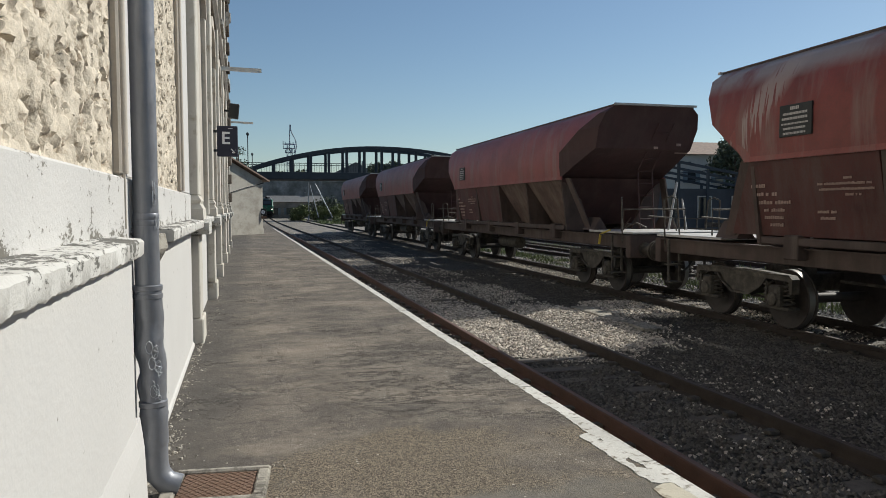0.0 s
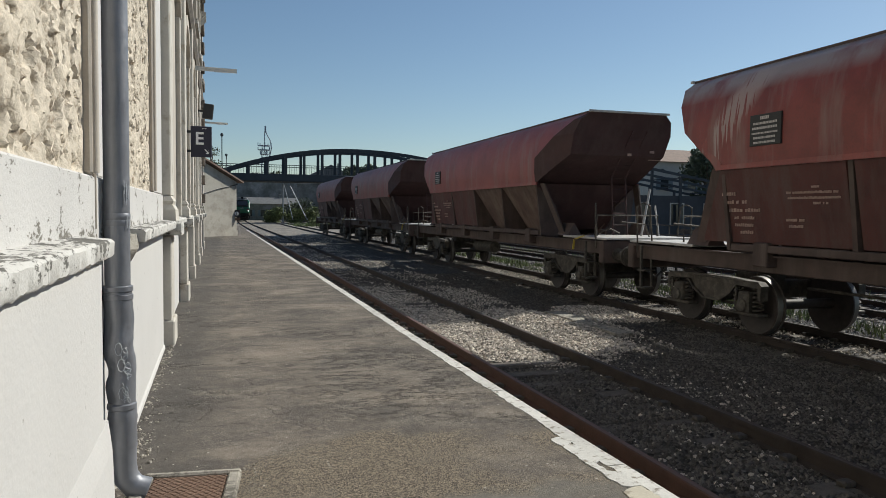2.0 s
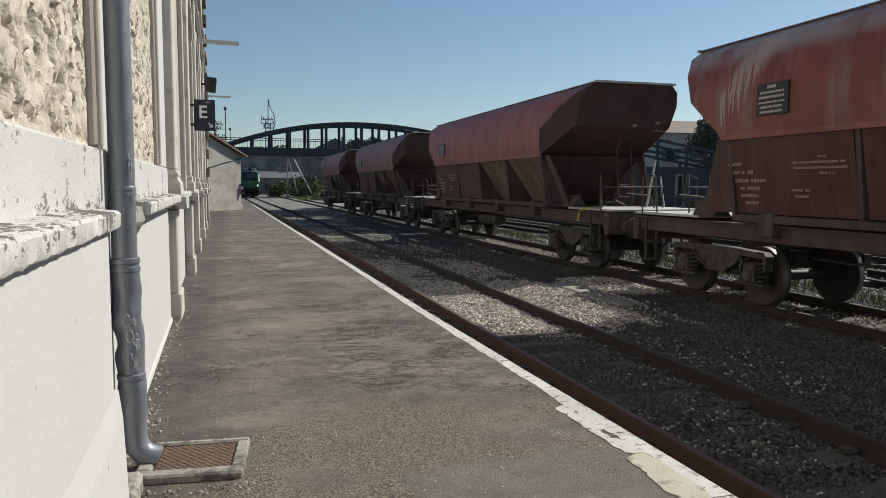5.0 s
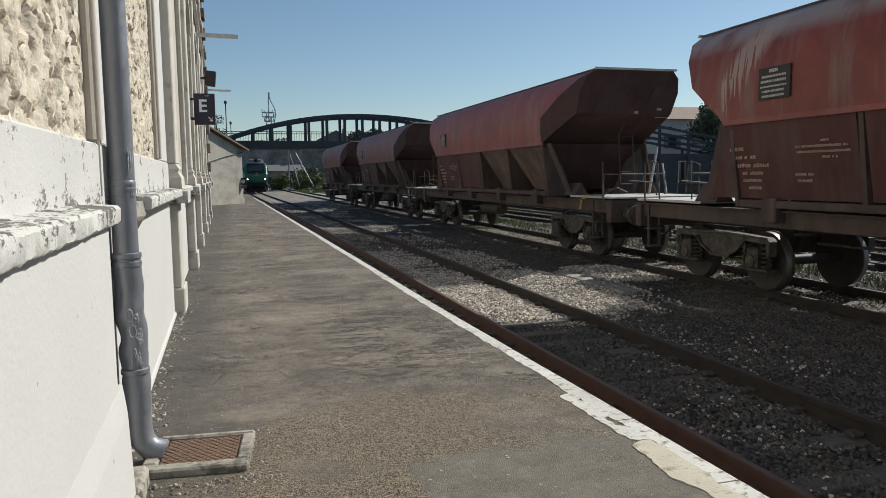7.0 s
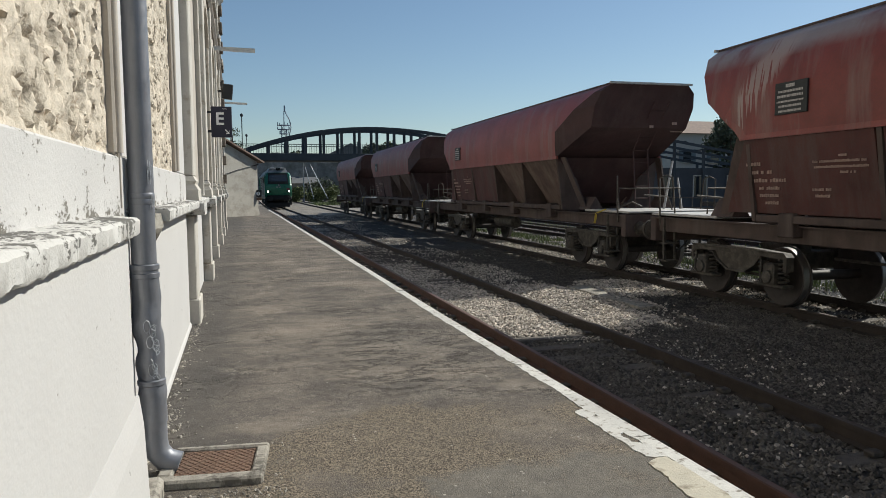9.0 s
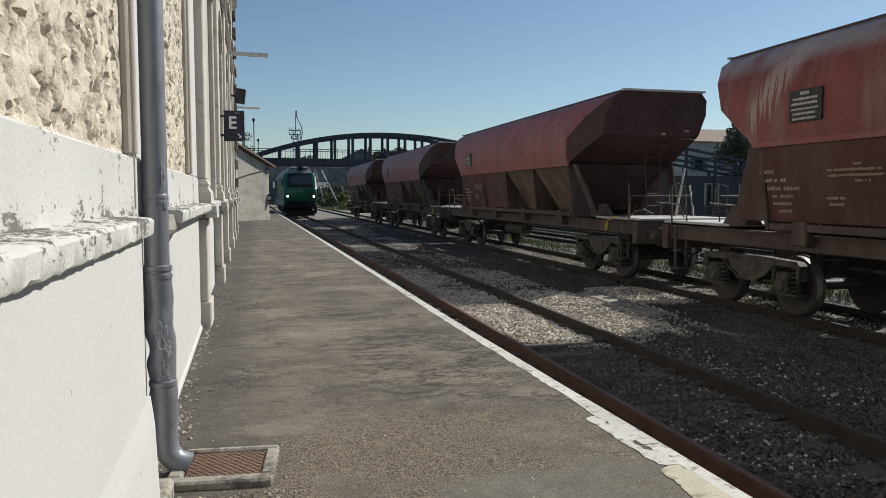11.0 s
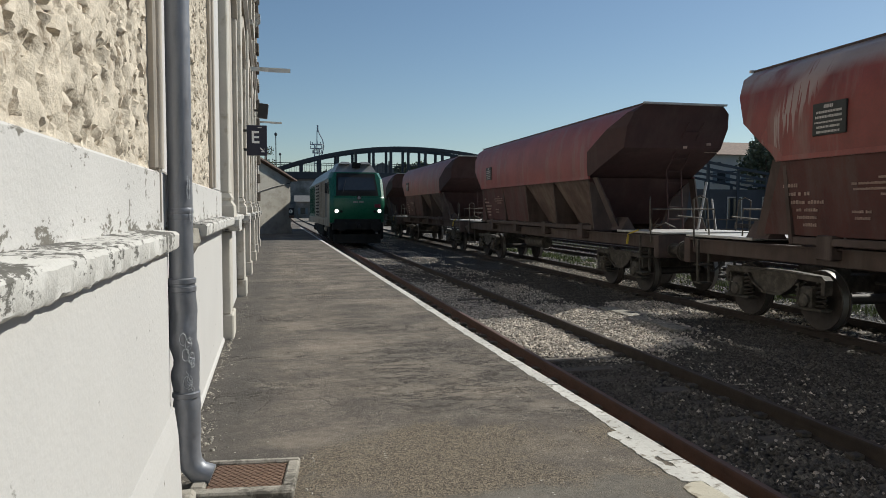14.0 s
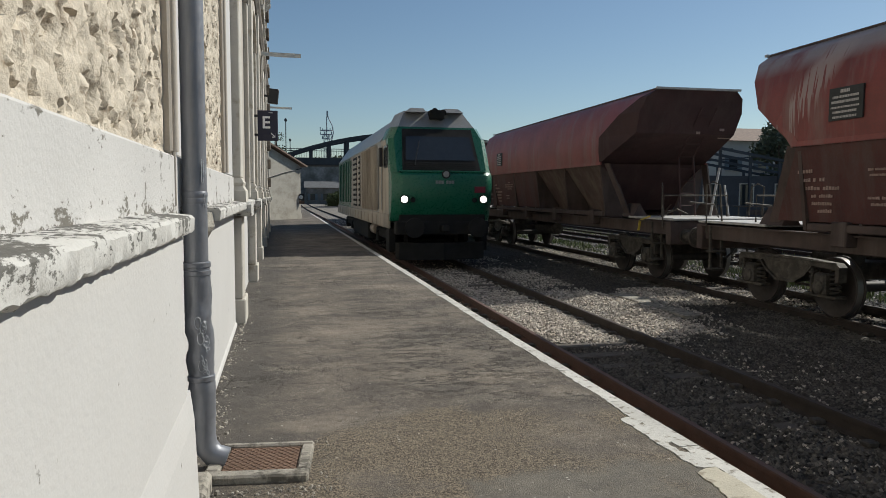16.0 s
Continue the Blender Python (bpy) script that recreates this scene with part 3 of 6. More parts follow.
def ballast_stones():
    """Loose pale stones over the dark layer, densest where sun falls between wagons, as one mesh."""
    rng = np.random.default_rng(7)
    oct_v = np.array([(1, 0, 0), (-1, 0, 0), (0, 1, 0), (0, -1, 0), (0, 0, 1), (0, 0, -1)], float)
    oct_f = [(0, 2, 4), (2, 1, 4), (1, 3, 4), (3, 0, 4), (2, 0, 5), (1, 2, 5), (3, 1, 5), (0, 3, 5)]
    spots = []
    # the first three rows thicken pale stones over the sunlit gap between wagons
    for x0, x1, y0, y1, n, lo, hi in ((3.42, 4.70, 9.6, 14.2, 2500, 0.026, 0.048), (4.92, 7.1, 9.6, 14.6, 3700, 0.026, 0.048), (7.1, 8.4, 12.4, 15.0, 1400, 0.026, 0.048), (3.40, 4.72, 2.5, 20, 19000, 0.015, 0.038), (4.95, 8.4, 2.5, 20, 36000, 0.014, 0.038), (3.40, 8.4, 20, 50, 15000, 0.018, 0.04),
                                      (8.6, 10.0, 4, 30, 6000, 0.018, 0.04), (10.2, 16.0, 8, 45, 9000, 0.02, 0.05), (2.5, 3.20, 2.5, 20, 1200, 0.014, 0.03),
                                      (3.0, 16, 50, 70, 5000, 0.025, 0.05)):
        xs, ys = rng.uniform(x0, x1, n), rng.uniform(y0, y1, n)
        sunlit = n in (2500, 3700, 1400)
        for x, y in zip(xs, ys):
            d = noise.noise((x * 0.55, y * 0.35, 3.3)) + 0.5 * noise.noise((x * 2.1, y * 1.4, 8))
            # pale stones thin out along the near edge of the wagon's shadow
            shaded = min(max(9.6 + 0.75 * max(0, min(x, 7.2) - 5.3) - y + 0.8 * noise.noise((x * 1.3, y * 0.6, 5)), 0), 1)
            lean = 0.75 * max(0, x - 6.3) + 1.05 * shaded + min(0.6 * max(0, y - 13.9), 0.8)
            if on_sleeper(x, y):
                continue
            if not sunlit and x < 8.4 and y < 50 and d - lean < rng.uniform(-1.2, -0.15):
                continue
            if x < 8.4 and shaded > 0.5 and rng.random() < (0.8 if sunlit else 0.72):
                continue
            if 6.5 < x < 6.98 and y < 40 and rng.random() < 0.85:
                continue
            spots.append((x + (track_x(y) - 4.05) * (1 if x < 12 else 0.5), y, rng.uniform(lo, hi) * (1 - 0.25 * shaded)))
    verts, faces = [], []
    for x, y, r in spots:
        a = rng.normal(size=(3, 3))
        q, _ = np.linalg.qr(a)
        p = (oct_v * rng.uniform(0.65, 1.2, (6, 1)) * r) @ q * (1, 1, 0.85)
        z = -0.545 + 0.045 * noise.noise((x * 0.8, y * 0.5, 0)) + rng.uniform(0.0, 0.025) 
        n = len(verts)
        verts.extend((p + (x, y, z)).tolist())
        faces.extend((i + n, j + n, k + n) for i, j, k in oct_f)
    return setting("ballast", (verts, [], faces), BALLAST, "loose angular grey ballast stones", "ballast", kind="stuff")


RAIL_PROFILE = [(-0.07, 0), (0.07, 0), (0.07, 0.012), (0.012, 0.03), (0.010, 0.115), (0.036, 0.125), (0.036, 0.158), (0.030, 0.163), (-0.030, 0.163), (-0.036, 0.158), (-0.036, 0.125), (-0.010, 0.115), (-0.012, 0.03), (-0.07, 0.012)]


def rail_track(name, centre, y0, y1, label, sleepers, top=RAIL_Z, step=2.0, near=(SHADED_RAIL, SHADED_TOP)):
    t = tagged(thing(name, label, "railway track"), kind="structure")
    for side in (-0.753, 0.753):
        ys = np.arange(y0, y1 + 0.01, step)
        rings = [[(centre(y) + side + x, y, top - 0.163 + z) for x, z in RAIL_PROFILE] for y in ys]
        r = part("rail", Geo().loft(rings), near[0] if side < 0 else SHADED_RAIL, t, smooth=30)
        rings = [[(centre(y) + side + x, y, top + z) for x, z in ((-0.024, -0.002), (0.024, -0.002), (0.024, 0.0025), (-0.024, 0.0025))] for y in ys]
        part("rail_head", Geo().loft(rings), near[1] if side < 0 else SHADED_TOP, r, "worn shiny running surface")
    me = mesh_of(Geo().block(-1.25, 1.25, -0.12, 0.12, -0.15, 0, 0.015), "sleeper", SLEEPER)
    y = sleepers[0]
    while y < sleepers[1]:
        part("sleeper", me, SLEEPER, t, at=pose(centre(y), y, top - 0.152, 0, 0, random.uniform(-1, 1)))
        y += 0.62
    clip = mesh_of(Geo().block(-0.06, 0.06, -0.05, 0.05, 0, 0.05, 0.012), "rail_clip", GREASE)
    y = sleepers[0]
    while y < min(sleepers[1], 22):
        for side in (-0.86, -0.645, 0.645, 0.86):
            part("rail_clip", clip, GREASE, t, at=pose(centre(y) + side, y, top - 0.152))
        y += 0.62
    return t


def platform():
    p = tagged(thing("platform", "old low station platform of patched grey and brown asphalt", "platform"), kind="structure")
    ys = [-12 + 1.0 * i for i in range(88)]
    g = Geo()
    rings = [[(-1.6, y, -0.62), (-1.6, y, 0.0), (edge_x(y) - 0.06, y, 0.0), (edge_x(y) - 0.06, y, -0.62)] for y in ys]
    g.loft(rings)
    part("asphalt_surface", g, ASPHALT, p)
    # coping stones, painted white
    rng = random.Random(4)
    for y in np.arange(-4, 60, 1.0):
        a, b = edge_x(y), edge_x(y + 1)
        wide = lambda yy: -0.150 + (0.02 * noise.noise((yy * 2.2, 5.0, 1.0)) if yy < 5 else 0)
        g = Geo()
        ring = lambda x, yy, j: [(x + wide(yy), yy, -0.30), (x + wide(yy), yy, 0.003 + j), (x - 0.03, yy, 0.003 + j), (x, yy, -0.02), (x, yy, -0.30)]
        j = rng.uniform(-0.001, 0.003)
        rings = []
        for i in range(25):
            u = i / 24
            worn = (0.04 if y < 5 else 0.012) * noise.noise(((y + u) * 3.0, 2.0, 0.5)) + 0.016 * noise.noise(((y + u) * 11.0, 7.0, 0.5)) + 0.015 * noise.noise(((y + u) * 31.0, 7.0, 0.5))
            r = ring(a + (b - a) * u, y + 0.006 + 0.988 * u, j)
            r[0], r[1] = (r[0][0] + worn, r[0][1], r[0][2]), (r[1][0] + worn, r[1][1], r[1][2])
            lip = 0.012 * noise.noise((y * 2 + u * 9.0, 1.0, 3.5))
            r[3] = (r[3][0] + lip, r[3][1], r[3][2])
            rings.append(r)
        g.loft(rings)
        part("coping_stone", g, PAINT_EDGE, p)
    # broken cement skin along the inner side of the near coping stones
    for y0, y1, deep, tint in ((3.655, 4.62, 0.285, PAINT_EDGE), (1.3, 3.648, 0.325, FILLET), (-2.2, 1.295, 0.30, FILLET)):
        rings = []
        n = int((y1 - y0) / 0.03)
        for i in range(n + 1):
            y = y0 + (y1 - y0) * i / n
            ends = min(1.0, 0.3 + (y1 - y) / 0.06, 0.55 + (y - y0) / 0.04)
            inner = edge_x(y) - 0.168 - (deep - 0.168) * ends * (0.88 + 0.30 * noise.noise((y * 2.4, 1.5, 9.0)) + 0.22 * noise.noise((y * 9, 1.5, 4.0)) + 0.12 * noise.noise((y * 31, 1.5, 4.0)))
            outer = edge_x(y) - 0.125 - 0.075 * min(max(0.0, 4 * noise.noise((y * 3.1, 3.3, 2.0)) - 0.5 + 0.8 * noise.noise((y * 17, 3.3, 2.0))), 1.0)
            z = 0.006 + 0.002 * noise.noise((y * 6, 8.0, 1.0))
            rings.append([(inner, y, -0.02), (inner + 0.006, y, z), (outer - 0.004, y, z), (outer, y, -0.02)])
        part("cement_fillet", Geo().loft(rings), tint, p, "broken pale cement skin along the coping")
    # retaining face below the coping
    g = Geo()
    g.loft([[(edge_x(y) - 0.19, y, -0.7), (edge_x(y) - 0.19, y, -0.29), (edge_x(y) - 0.04, y, -0.29), (edge_x(y) - 0.02, y, -0.7)] for y in ys])
    part("edge_wall", g, KERB, p)
    return p


def cable_trough():
    t = thing("cable_trough", "concrete cable trough lids lying flush in the ballast", "cable trough")
    me = mesh_of(Geo().block(-0.2, 0.2, -0.49, 0.49, -0.06, 0, 0.012), "trough_lid", KERB)
    for i in range(3):
        y = 11.6 + i * 1.0
        part("trough_lid", me, KERB, t, at=pose(6.74 + (track_x(y) - 4.05), y, -0.492 + random.uniform(-0.012, 0.008), random.uniform(-1, 1), random.uniform(-1.5, 1.5), random.uniform(-1.5, 1.5)))


def grit():
    """Flakes of fallen limewash and gravel along the wall foot."""
    rng = np.random.default_rng(11)
    verts, faces = [], []
    for n_flake in range(640):
        y = rng.normal(5.2, 0.45) if n_flake < 110 else rng.uniform(2.5, 14) if rng.random() < 0.8 else rng.uniform(14, 30)
        x = -0.64 + abs(rng.normal(0, 0.10)) if rng.random() < 0.82 else rng.uniform(-0.5, 2.0)
        r = rng.uniform(0.003, 0.012)
        if n_flake >= 430:
            y = rng.uniform(4.6, 9.5) if rng.random() < 0.6 else rng.uniform(3.2, 4.6)
            x, r = -0.655 + abs(rng.normal(0, 0.05)), rng.uniform(0.006, 0.024)
        n = len(verts)
        a = rng.uniform(0, 6.28)
        for k in range(4):
            rr = r * rng.uniform(0.6, 1.3)
            verts.append((x + rr * math.cos(a + k * 1.57), y + rr * math.sin(a + k * 1.57), 0.002))
        verts.append((x, y, 0.002 + r * 0.7))
        faces.extend([(n, n + 1, n + 4), (n + 1, n + 2, n + 4), (n + 2, n + 3, n + 4), (n + 3, n, n + 4)])
    setting("fallen_flakes", (verts, [], faces), RUBBLE, "pale flakes of limewash and grit on the platform", "debris", kind="stuff")


def drain_rubble():
    """Crumbled concrete and gravel about the drain and the foot of the downpipe."""
    rng = np.random.default_rng(23)
    verts, faces = [], []
    for k in range(210):
        if k < 110:
            x, y, r = rng.uniform(-0.5, 0.16), 3.86 - abs(rng.normal(0, 0.09)), rng.uniform(0.003, 0.012)
        elif k < 150:
            x, y, r = 0.10 + abs(rng.normal(0, 0.07)), rng.uniform(3.9, 4.7), rng.uniform(0.003, 0.008)
        else:
            x, y, r = -0.62 + abs(rng.normal(0, 0.10)), rng.uniform(4.5, 5.3), rng.uniform(0.004, 0.018)
        if k % 23 == 0:
            r *= 1.8
        n = len(verts)
        a = rng.uniform(0, 6.28)
        for i in range(5):
            rr = r * rng.uniform(0.7, 1.3)
            verts.append((x + rr * math.cos(a + i * 1.2566), y + rr * math.sin(a + i * 1.2566), 0.001))
        for i in range(5):
            rr = r * rng.uniform(0.35, 0.8)
            verts.append((x + rr * math.cos(a + i * 1.2566), y + rr * math.sin(a + i * 1.2566), 0.001 + r * rng.uniform(0.6, 1.1)))
        faces.extend((n + i, n + (i + 1) % 5, n + 5 + (i + 1) % 5, n + 5 + i) for i in range(5))
        faces.append(tuple(n + 5 + i for i in range(5)))
    setting("drain_rubble", (verts, [], faces), RUBBLE, "crumbled concrete and gravel around the drain cover", "rubble", kind="stuff")


# ---------------------------------------------------------------- station building
BUILD = pose(0, 6, 0) @ pose(0, 0, 0, 0, 0, 0.65) @ pose(0, -6, 0)
WALL_X = -0.70


def rough_panel(y0, y1, z0, z1, step, seed, base=0.01):
    """Thickly thrown render with torn hollows, framed by the wall."""
    ny, nz = max(int((y1 - y0) / step), 2), max(int((z1 - z0) / step), 2)
    verts, faces = [], []
    for j in range(nz + 1):
        for i in range(ny + 1):
            y, z = y0 + (y1 - y0) * i / ny, z0 + (z1 - z0) * j / nz
            p = Vector((seed, y * 10.5, z * 9.0))
            wob = Vector((0, noise.noise(p * 1.3), noise.noise(p * 1.3 + Vector((4, 4, 4))))) * 0.55
            q = p + wob
            lump = noise.voronoi(q * 1.15)[0][0]
            fine = noise.voronoi(q * 3.1)[0][0]
            pit = max(0.0, min(1.0, (noise.noise(q * 1.25 + Vector((9, 3, 1))) + 0.45 * noise.noise(q * 3.0) - 0.10) * 5.0))
            d = 0.020 * (0.5 - lump) + 0.014 * (0.45 - fine) + 0.012 * noise.noise(p * 5.5) - 0.032 * pit
            rim = min(i, ny - i, j, nz - j) / 3.0
            d *= min(rim, 1)
            verts.append((WALL_X + base + d, y, z))
    n = ny + 1
    for j in range(nz):
        for i in range(ny):
            faces.append((j * n + i, j * n + i + 1, (j + 1) * n + i + 1, (j + 1) * n + i))
    return (verts, [], faces)


def station_building():
    b = thing("station_building", "long station building with white limewashed wall and rough tan render panels", "building", at=BUILD)
    top = 11.5
    part("wall", Geo().box(-9.0, WALL_X - 0.10, -9.0, 30.0, -0.4, top), WHITE_WALL, b)
    part("wall_face", Geo().box(WALL_X - 0.1, WALL_X, 8.86, 29.98, -0.4, 5.6), WHITE_WALL, b)
    part("upper_wall_face", Geo().box(WALL_X - 0.1, WALL_X, 8.86, 29.98, 5.6, top - 0.3), LOW_BOUNCE_TAN, b)
    part("wall_face", Geo().box(WALL_X - 0.1, WALL_X - 0.02, -8.9, 8.84, 5.2, top - 0.3), LOW_BOUNCE_TAN, b)
    part("roof", Geo().prism_y([(-9.6, top), (-0.1, top), (-4.8, top + 3.2)], -9.4, 30.5), ROOF_TILE, b)
    # white border faces standing proud round the rough panels
    bays = [(-3.6, -0.2), (0.35, 3.90), (4.95, 7.55)]
    for k, (y0, y1) in enumerate(bays):
        st = 0.016 if k else 0.06
        part("render_panel", rough_panel(y0, y1, 1.755, 5.2, st, 3.1 * k), RENDER_STONE, b, "rough thrown tan render", smooth=50)
        for s, e in ((y0 - 0.10, y0), (y1, y1 + 0.10)):
            part("panel_trim", Geo().block(WALL_X - 0.02, WALL_X + 0.05, s + 0.004, e - 0.002, 1.772, 5.2, 0.012), TRIM, b)
            g = Geo().tube([(WALL_X + 0.05, (s + e) / 2, 1.78), (WALL_X + 0.05, (s + e) / 2, 5.2)], 0.026, 8)
            part("roll_moulding", g, TRIM, b, smooth=60)
    # lower wall stands proud up to the sill band, with a low plinth
    for y0, y1 in ((-9.0, 3.93), (4.22, 8.85)):
        part("dado", Geo().block(WALL_X - 0.02, WALL_X + (0.142 if y0 < 0 else 0.04), y0 if y0 < 0 else 3.504, 3.50 if y0 < 0 else y1, -0.05, 1.398, 0.01), WHITE_WALL, b)
        part("apron", Geo().block(WALL_X - 0.02, WALL_X + (0.04 if y0 < 0 else 0.045), y0, 4.21 if y0 < 0 else y1, 1.40, 1.768, 0.01), APRON_WALL, b)
        part("wall_border", Geo().block(WALL_X - 0.1, WALL_X + 0.02, 4.005 if y0 < 0 else 4.224, 4.21 if y0 < 0 else 4.845, 1.772, 5.2, 0.01), WHITE_WALL, b)
        if y0 > 0:
            part("wall_border", Geo().block(WALL_X - 0.1, WALL_X + 0.035, 7.655, 8.85, 1.772, 5.2, 0.01), WHITE_WALL, b)
    plinth = [(WALL_X, -0.05), (WALL_X + 0.180, -0.05), (WALL_X + 0.160, 0.48), (WALL_X + 0.152, 0.55), (WALL_X + 0.143, 0.62), (WALL_X, 0.62)]
    part("plinth", Geo().prism_y(plinth, -9, 3.62), WHITE_WALL, b)
    plinth = [(WALL_X, -0.05), (WALL_X + 0.062, -0.05), (WALL_X + 0.055, 0.03), (WALL_X + 0.041, 0.05), (WALL_X, 0.05)]
    part("plinth", Geo().prism_y(plinth, 3.63, 8.84), WHITE_WALL, b)
    # sill band: weathered stones end to end
    prof = [(WALL_X, 1.386), (WALL_X + 0.180, 1.388), (WALL_X + 0.188, 1.397), (WALL_X + 0.190, 1.455), (WALL_X + 0.178, 1.468), (WALL_X, 1.485)]
    for y0, y1 in ((-3.0, -1.2), (-1.198, 0.6), (0.602, 2.2), (2.202, 3.54), (5.05, 6.9), (6.902, 8.86)):
        n = max(int((y1 - y0) / 0.03), 3)
        rings = []
        for i in range(n + 1):
            y = y0 + (y1 - y0) * i / n
            rings.append([(x + (0.005 * noise.noise((y * 6, k, 2)) if k not in (0, 5) else 0), y, z + 0.004 * noise.noise((y * 9, k * 3, 7)) + (0.010 if k in (1, 2) else 0.004) * noise.noise((y * 19, 3, 7))) for k, (x, z) in enumerate(prof)])
        part("sill_stone", Geo().loft(rings), SILL, b, "pale stone band blackened by lichen", smooth=40)
    part("broken_sill_stone", Geo().loft([[(WALL_X + r * a, y, 1.375 + r * c) for a, c in ((0, -0.5), (0.75, -0.55), (1, -0.1), (0.9, 0.45), (0, 0.5))] for y, r in ((4.62, 0.13), (4.78, 0.17), (5.04, 0.15))]), KERB, b, "broken dark stone end")
    # pilasters
    for k in range(6):
        y = 8.95 + 4.35 * k
        d = 0.012 * (k % 2)
        part("pilaster_foot", Geo().block(WALL_X - 0.02, WALL_X + 0.155 + d, y, y + 0.62, -0.05, 0.30, 0.015), PILASTER, b)
        part("pilaster_dado", Geo().block(WALL_X - 0.02, WALL_X + 0.125 + d, y + 0.02, y + 0.60, 0.302, 1.29, 0.012), PILASTER, b)
        part("pilaster_cap", Geo().prism_x([(y - 0.02, 1.30), (y + 0.64, 1.30), (y + 0.70, 1.36), (y + 0.70, 1.44), (y + 0.62, 1.47), (y, 1.47), (y - 0.07, 1.44), (y - 0.07, 1.36)], WALL_X - 0.02, WALL_X + 0.24), CORNICE, b)
        part("pilaster_base", Geo().loft([[(WALL_X - 0.02, y - e, z), (WALL_X + 0.14 + e, y - e, z), (WALL_X + 0.14 + e, y + 0.62 + e, z), (WALL_X - 0.02, y + 0.62 + e, z)] for z, e in ((1.472, 0.04), (1.60, 0.035), (1.66, 0.0), (1.70, 0.015), (1.76, -0.02))]), PILASTER, b)
        part("pilaster_shaft", Geo().block(WALL_X - 0.02, WALL_X + 0.125, y + 0.03, y + 0.59, 1.762, 9.2, 0.012), PILASTER, b)
        part("pilaster_head", Geo().block(WALL_X - 0.02, WALL_X + 0.21, y - 0.05, y + 0.67, 9.2, 9.55, 0.02), PILASTER, b)
        # bay beyond the pilaster: wall band, opening with surround and hood
        s, e = y + 0.64, y + 4.33
        if e > 30:
            e = 29.7
        part("sill_stone", Geo().prism_y([(x - 0.05 if i in (1, 2, 3, 4) else x, z) for i, (x, z) in enumerate(prof)], s + 0.07, e - 0.09), CORNICE, b)
        if e - s < 2.0:
            continue
        w0, w1 = s + 0.75, e - 0.75
        part("render_panel", rough_panel(s + 0.16, w0 - 0.22, 1.9, 5.6, 0.07, 5.0 + k, 0.06), RENDER_STONE, b, "rough thrown tan render", smooth=50)
        win = part("window", Geo().box(WALL_X - 0.02, WALL_X + 0.008, w0, w1, 1.75, 5.0), TRIM, b, "tall boarded opening")
        for q0, q1 in ((w0 - 0.2, w0), (w1, w1 + 0.2)):
            part("window_jamb", Geo().block(WALL_X - 0.02, WALL_X + 0.085, q0 + 0.002, q1 - 0.002, 1.5, 4.7, 0.012), PILASTER, win)
        arch = []
        n = 9
        for i in range(n + 1):
            a = math.pi * i / n
            arch.append(((w0 + w1) / 2 - math.cos(a) * (w1 - w0 + 0.4) / 2, 4.7 + math.sin(a) * 0.8))
        for i in range(n, -1, -1):
            a = math.pi * i / n
            arch.append(((w0 + w1) / 2 - math.cos(a) * (w1 - w0) / 2, 4.7 + math.sin(a) * 0.6))
        part("window_arch", Geo().prism_x(arch, WALL_X - 0.02, WALL_X + 0.10), TRIM, win)
        up = part("upper_window", Geo().box(WALL_X - 0.02, WALL_X + 0.008, w0 + 0.4, w1 - 0.4, 6.4, 8.4), GLASS_DARK, b, "upper storey window")
        part("window_hood", Geo().prism_y([(WALL_X, 8.45), (WALL_X + 0.12, 8.45), (WALL_X + 0.30, 8.62), (WALL_X + 0.30, 8.72), (WALL_X, 8.80)], w0 + 0.1, w1 - 0.1), CORNICE, up)
        part("window_sill", Geo().block(WALL_X - 0.02, WALL_X + 0.22, w0 + 0.25, w1 - 0.25, 6.24, 6.38, 0.015), CORNICE, up)
    for z0, z1, o in ((5.72, 5.95, 0.17), (9.56, 9.75, 0.26)):
        part("string_course", Geo().prism_y([(WALL_X, z0), (WALL_X + o * 0.6, z0), (WALL_X + o, z0 + 0.1), (WALL_X + o, z1), (WALL_X, z1 + 0.05)], 8.6, 30.05), SHADED_STONE, b)
    for k in range(22):
        o = 0.22 if k % 2 else 0.09
        part("quoin", Geo().block(WALL_X - 0.3, WALL_X + o, 30.0 - (0.75 if k % 2 else 0.45), 30.07, 1.5 + 0.36 * k, 1.845 + 0.36 * k, 0.02), SHADED_STONE, b)
    return b


